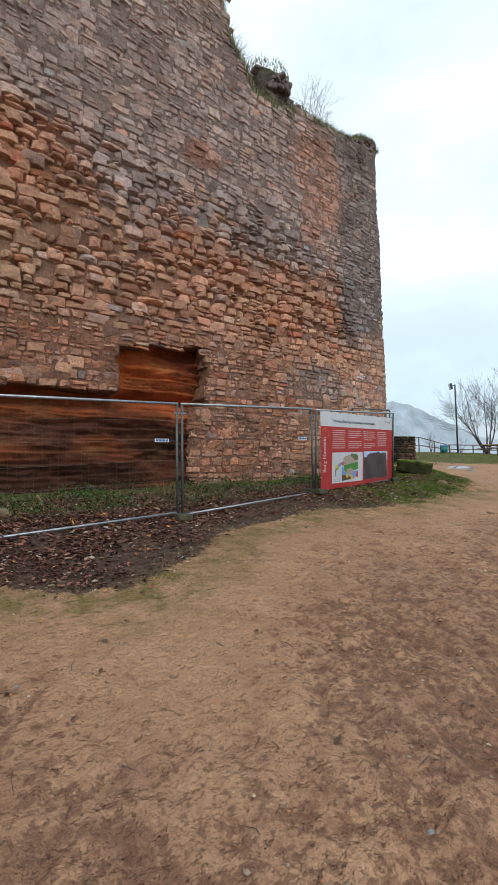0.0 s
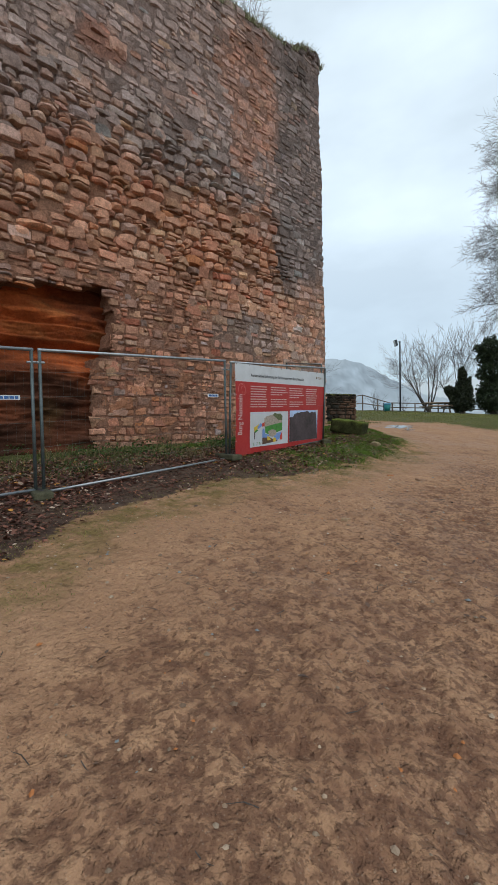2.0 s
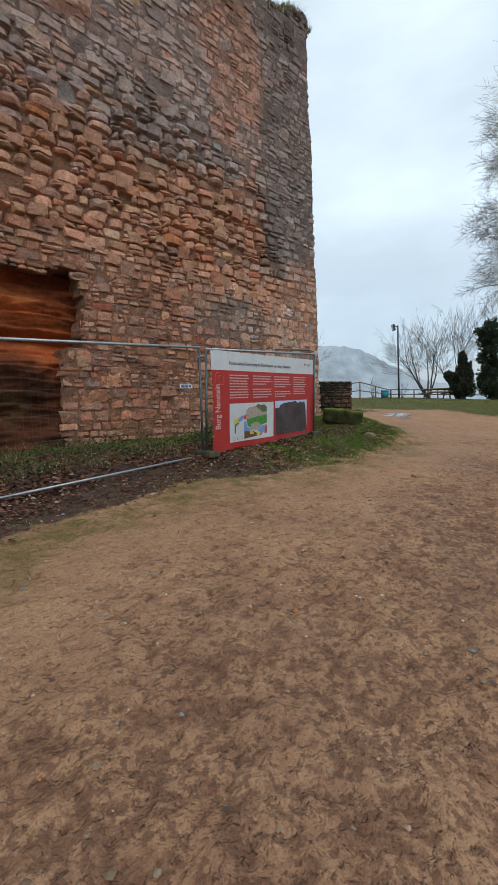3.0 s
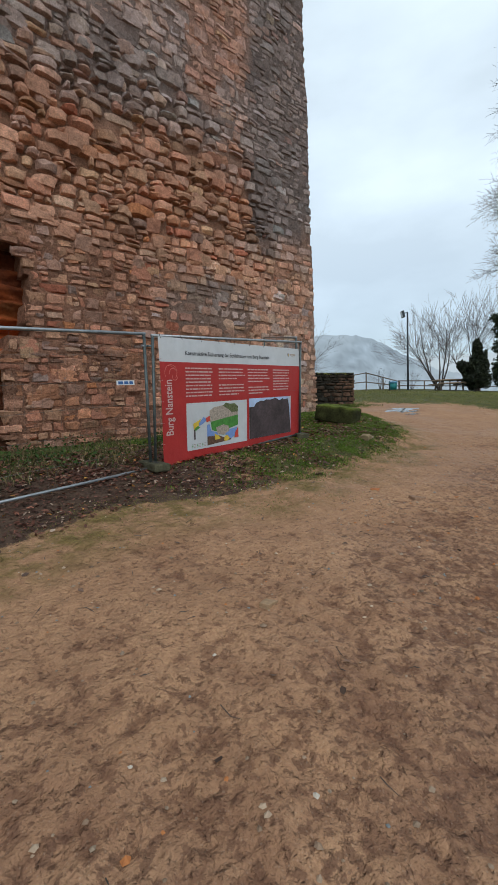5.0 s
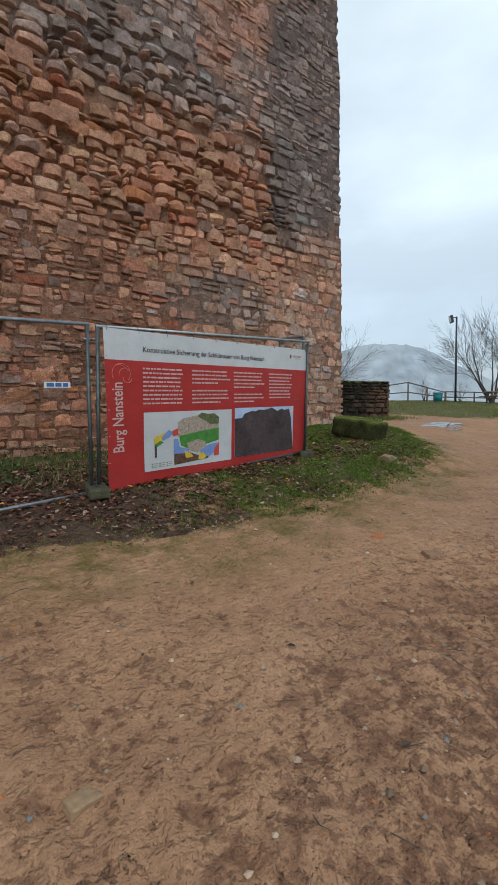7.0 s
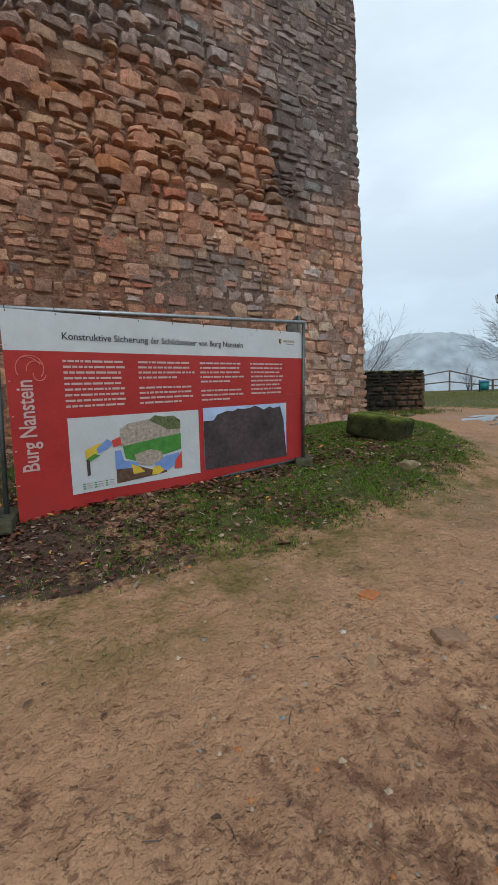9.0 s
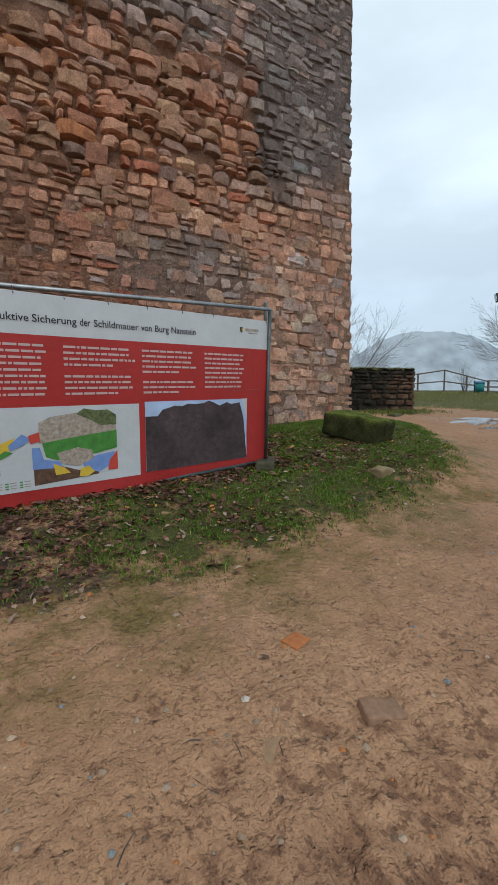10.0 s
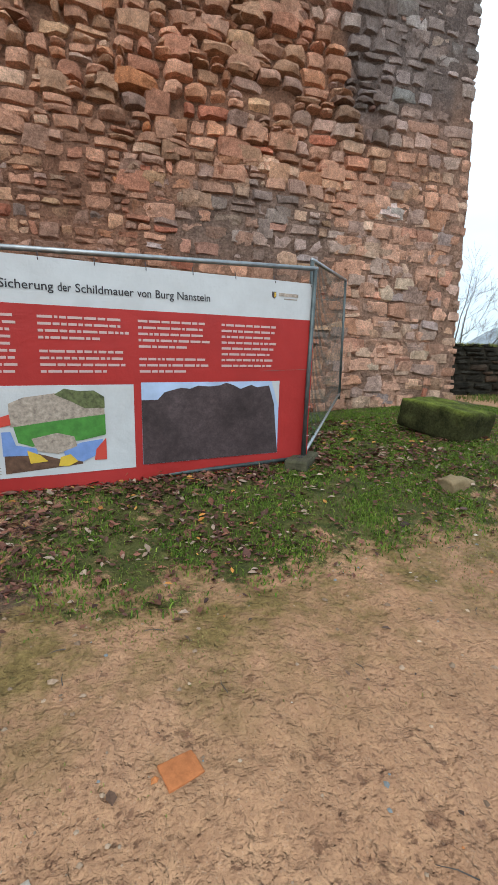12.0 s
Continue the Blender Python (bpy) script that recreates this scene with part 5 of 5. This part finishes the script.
def tall_tree(x, y):
    rnd = random.Random(31)
    tree = thing("tall_bare_tree", "tall bare winter tree with drooping outer branches", "tree")
    wood, twigs = Pile(), Pile()
    z = float(land(x, y))
    p, r = Vector((x, y, z - 0.2)), 0.42
    for i in range(9):
        q = p + Vector((rnd.uniform(-0.15, 0.15), rnd.uniform(-0.15, 0.15), 2.4))
        limb(wood, p, q, r, r * 0.87, 9)
        if i > 2:
            for k in range(3):
                a = rnd.uniform(0, math.tau)
                grow(wood, twigs, q, (math.cos(a), math.sin(a), 0.35 + 0.04 * i), 3.4 - 0.18 * i, r * 0.34, 3, rnd, -0.01 - 0.02 * (i < 6), 0.5, None, (2, 3))
        p, r = q, r * 0.87
    for dx, dy, dz, up in ((-0.66, 0.62, 0.3, 11.0), (-0.5, 0.8, 0.2, 9.0), (-0.8, 0.4, 0.3, 13.5), (-0.7, 0.7, 0.25, 12.2), (-0.75, 0.55, 0.5, 15.0), (-0.6, 0.7, 0.4, 13.8), (-0.7, 0.5, 0.1, 7.5), (-0.75, 0.6, 0.7, 16.0)):
        grow(wood, twigs, (x, y, z + up), (dx, dy, dz), 2.5, 0.10, 4, rnd, -0.035, 0.5, None, (3, 4))
    put("trunk", wood.mesh("trunk"), BARK, tree)
    put("crown", twigs.mesh("crown"), TWIG, tree, "fine bare drooping twigs", kind="stuff")


FINEST[0] = 0.007
tall_tree(35.9, 7.1)
FINEST[0] = 0.004
bare_tree("shrub", (11.7, FACE + 0.5, 14.3), [(0.1, 0.0, 1.0), (0.45, 0.1, 0.9), (-0.35, 0.1, 0.9), (0.3, 0.3, 1.0)], 1.0, 0.018, 3, 41, "bare shrub growing on the wall top", 0.03, 0.45)
bare_tree("shrub", (8.2, FACE + 0.4, 14.1), [(0.2, 0.0, 1.0), (-0.3, 0.1, 0.9), (0.5, 0.1, 0.8)], 0.6, 0.014, 2, 43, "thin bare shrub growing on the wall top", 0.03, 0.45)
bare_tree("shrub", (29.3, 16.6), [(0.3, 0.0, 1.0), (-0.4, 0.1, 0.9), (0.0, 0.3, 1.0), (-0.1, -0.4, 0.8), (0.6, -0.3, 0.8)], 0.75, 0.02, 2, 44, "brown bare shrub by the sloping railing", 0.0, 0.5)
bare_tree("shrub", (31.0, 15.3), [(0.3, 0.0, 1.0), (-0.4, 0.1, 0.9), (0.0, 0.3, 1.0), (-0.1, -0.4, 0.8)], 0.7, 0.02, 2, 45, "brown bare shrub behind the railing", 0.0, 0.5)


def ivy(name, at, blobs, count, dark, light, label, category, seed):
    """A mass of ivy or needles: thousands of leaves in uneven clumps over a stem."""
    rnd = np.random.default_rng(seed)
    bush = thing(name, label, category)
    z0 = float(land(*at))
    part("trunk", tube((at[0], at[1], z0 - 0.1), (at[0], at[1], z0 + max(b[2] for b in blobs)), 0.16, 0.05, 8), BARK, bush)
    pts, tints = [], []
    for cx, cy, cz, rx, rz, share in blobs:
        n = int(count * share)
        v = rnd.normal(0, 1, (n, 3))
        v /= np.linalg.norm(v, axis=1, keepdims=True)
        rag = np.array([0.82 + 0.42 * noise.noise(Vector(q) * 2.2 + Vector((cx, cz, 0))) for q in v])
        r = rag * rnd.uniform(0.72, 1.04, n)
        pts.append(np.stack([at[0] + cx + v[:, 0] * rx * r, at[1] + cy + v[:, 1] * rx * r, z0 + cz + v[:, 2] * rz * r], -1))
        t = rnd.random((n, 1))
        tints.append((np.array(dark) * (1 - t) + np.array(light) * t))
    pts, tints = np.concatenate(pts), np.concatenate(tints)
    pile = leaves(pts[:, 0], pts[:, 1], pts[:, 2], rnd.uniform(0.10, 0.22, len(pts)), tints, 0.9)
    put("foliage", pile.mesh("foliage", False), LEAFY, bush, "dense dark leaves", kind="stuff")


ivy("ivy_stump", (31.3, 11.45), [(0, 0, 0.9, 0.85, 0.95, 0.5), (0.15, -0.1, 1.7, 0.55, 0.8, 0.3), (0.05, 0, 2.5, 0.3, 0.6, 0.12), (-0.65, 0.6, 1.5, 0.3, 0.35, 0.08)], 8000, (0.012, 0.016, 0.010), (0.035, 0.045, 0.02), "tree stump smothered in dark ivy behind the railing", "ivy", 5)
ivy("ivy_tree", (32.9, 10.1), [(0, 0, 1.2, 1.1, 1.3, 0.3), (0.2, -0.3, 2.9, 1.35, 1.5, 0.4), (-0.1, 0.1, 4.2, 1.0, 0.9, 0.2), (0.9, -1.2, 2.2, 1.0, 1.6, 0.3)], 16000, (0.014, 0.022, 0.012), (0.04, 0.06, 0.024), "tree trunk wrapped in dense dark ivy", "tree", 6)
ivy("ivy_tree", (35.4, 7.6), [(0, 0, 1.5, 1.0, 1.7, 0.45), (0.1, -0.1, 3.6, 1.1, 1.6, 0.55)], 6000, (0.014, 0.022, 0.012), (0.04, 0.06, 0.024), "tree trunk wrapped in dense dark ivy", "tree", 9)


# ---- lamp, bin, railing, tables ----
def lamp_post(x, y):
    z = float(land(x, y))
    lamp = thing("street_lamp", "tall dark lamp post with a square floodlight at its top", "lamp post", at=pose(x, y, z))
    part("pole", tube((0, 0, -0.1), (0, 0, 4.75), 0.06, 0.045, 12), POLE, lamp, smooth_shade=True)
    part("base_plate", box((0.26, 0.26, 0.03), (0, 0, 0.015), 0.008), POLE, lamp)
    part("arm", tube((0, 0, 4.7), (-0.16, 0.16, 4.7), 0.025), POLE, lamp)
    head = part("floodlight", box((0.14, 0.36, 0.40), (0, 0, 0), 0.02), POLE, lamp)
    head.matrix_local = pose(-0.2, 0.2, 4.62, 0, -12, -45)
    part("lens", box((0.012, 0.30, 0.32), (-0.074, 0, 0)), WHITE_PLATE, head, "glass front")


lamp_post(29.4, 14.75)


def waste_bin(x, y):
    z = float(land(x, y))
    b = thing("waste_bin", "teal metal waste bin with a blue bag on a post", "waste bin", at=pose(x, y, z))
    part("post", tube((0, 0.26, -0.1), (0, 0.26, 0.6), 0.03), POLE, b)
    part("body", tube((0, 0, 0.06), (0, 0, 0.46), 0.19, 0.22, 16), BIN_TEAL, b, smooth_shade=True)
    part("bag", tube((0, 0, 0.44), (0, 0, 0.55), 0.235, 0.225, 16), BIN_BLUE, b, "blue plastic bag turned over the rim", True)
    part("bracket", box((0.10, 0.10, 0.05), (0, 0.22, 0.36)), POLE, b)


waste_bin(28.0, 14.95)


def railing(points, heights, label, gap=2.0):
    """A rough wooden rail fence along a line: posts, and two rails a bay."""
    r = thing("wooden_railing", label, "railing")
    pts = [Vector((x, y, float(land(x, y)))) for x, y in points]
    posts = []
    for (a, b), (ha, hb) in zip(zip(pts, pts[1:]), zip(heights, heights[1:])):
        n = max(1, round((b - a).length / gap))
        for i in range(n):
            posts.append((a.lerp(b, i / n), ha + (hb - ha) * i / n))
    posts.append((pts[-1], heights[-1]))
    for p, h in posts:
        part("post", roughen(tube(p - Vector((0, 0, 0.2)), (p.x, p.y, p.z + h), 0.045, 0.04, 8), 0.010, 5, p.x), WOOD, r)
    for (p, h), (q, k) in zip(posts, posts[1:]):
        for share in (1.0, 0.5):
            part("rail", roughen(tube((p.x, p.y, p.z + h * share - 0.03), (q.x, q.y, q.z + k * share - 0.03), 0.034, 0.03, 7), 0.010, 4, p.y), WOOD, r)


railing([(29.3, 15.3), (31.3, 13.0), (34.6, 9.0), (37.5, 4.5)], [0.6, 0.62, 0.64, 0.64], "weathered wooden rail fence along the edge of the lawn")
railing([(25.0, 17.7), (27.2, 16.3), (29.2, 15.2)], [0.72, 1.1, 0.55], "weathered wooden handrail sloping down beside steps", 1.2)


def picnic_table(x, y, turn, label):
    z = float(land(x, y))
    t = thing("picnic_table", label, "picnic table", "picnic tables", at=pose(x, y, z, 0, 0, turn))
    for i in range(4):
        part("table_board", box((1.8, 0.15, 0.045), (0, -0.255 + i * 0.17, 0.66), 0.008), WOOD_PALE, t)
    for s in (-1, 1):
        for k in (0, 1):
            part("seat_board", box((1.8, 0.13, 0.045), (0, s * (0.62 + 0.15 * k), 0.44), 0.008), WOOD_PALE, t)
    for s in (-0.65, 0.65):
        part("seat_beam", box((0.07, 1.55, 0.10), (s, 0, 0.37), 0.008), WOOD, t)
        part("top_beam", box((0.07, 0.66, 0.08), (s, 0, 0.60), 0.008), WOOD, t)
        for k in (-1, 1):
            part("leg", tube((s, k * 0.5, -0.03), (s, k * 0.2, 0.62), 0.05, sides=6), WOOD, t)


picnic_table(30.9, 12.9, -42, "pale wooden picnic table with benches on the lawn")
picnic_table(34.8, 10.0, -48, "grey wooden picnic table with benches on the lawn")


# ---- far hill, its mist painted into a glowing colour ----
def far_hill():
    m = bpy.data.materials.new("hill_painted_mist")
    m.use_nodes = True
    n, l = m.node_tree.nodes, m.node_tree.links
    n.remove(n["Principled BSDF"])
    # the hill emits its tint; neither sun nor sky lights it
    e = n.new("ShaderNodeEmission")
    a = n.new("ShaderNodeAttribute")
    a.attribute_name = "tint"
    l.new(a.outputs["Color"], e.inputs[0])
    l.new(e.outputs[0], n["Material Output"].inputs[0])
    pile = Pile()
    for dist, peak, k, near in ((640, 0.0, 5.0, 0.0), (480, 1.0, 2.0, 1.0)):
        A = np.radians(np.linspace(-45, 110, 420))
        T = np.linspace(0, 1, 46)
        deg = np.degrees(A)
        crest = 28 + 60 * np.exp(-(np.abs(deg - 37) / 10.5) ** 2.6) + 60 * smooth(55, 80, deg) if near else 62 + 10 * np.sin(np.radians(deg * 4))
        v, c = [], []
        for t in T:
            for i, q in enumerate(A):
                r = dist * (1 + 0.16 * t)
                x, y = r * math.cos(q), r * math.sin(q)
                h = -85 + (crest[i] + 85) * t ** 0.8
                canopy = noise.fractal(Vector((x * 0.10, y * 0.10, h * 0.05 + k)), 0.7, 2.1, 5)
                h += (2.2 if near else 0.0) * canopy * t
                v.append((x, y, h))
                # haze is mixed into the tint: mist low down, far ridge fading to sky
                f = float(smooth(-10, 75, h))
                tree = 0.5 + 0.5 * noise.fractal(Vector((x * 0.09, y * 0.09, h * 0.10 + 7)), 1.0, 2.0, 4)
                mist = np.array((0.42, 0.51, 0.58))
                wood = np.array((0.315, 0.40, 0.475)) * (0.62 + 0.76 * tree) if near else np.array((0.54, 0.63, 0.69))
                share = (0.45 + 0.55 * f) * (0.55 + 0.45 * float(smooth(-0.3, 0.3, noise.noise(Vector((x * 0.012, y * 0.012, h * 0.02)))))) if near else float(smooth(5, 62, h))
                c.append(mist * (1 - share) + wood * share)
        n_, m_ = len(A), len(T)
        i = np.arange(n_ * m_).reshape(m_, n_)
        quads = np.stack([i[:-1, :-1], i[:-1, 1:], i[1:, 1:], i[1:, :-1]], -1).reshape(-1, 4)
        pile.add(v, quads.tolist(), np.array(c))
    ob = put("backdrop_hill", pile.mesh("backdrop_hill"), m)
    tagged(ob, "wooded hill across the valley, glowing, with winter mist painted into its colour", "hill", kind="structure")


far_hill()

# ---- the wall's nearest stones, one by one ----
for near_stone in near_stones:
    single = Pile()
    single.add(near_stone[2], near_stone[3], near_stone[4])
    put("stone", single.mesh("stone", True, 36), STONE, castle_wall)
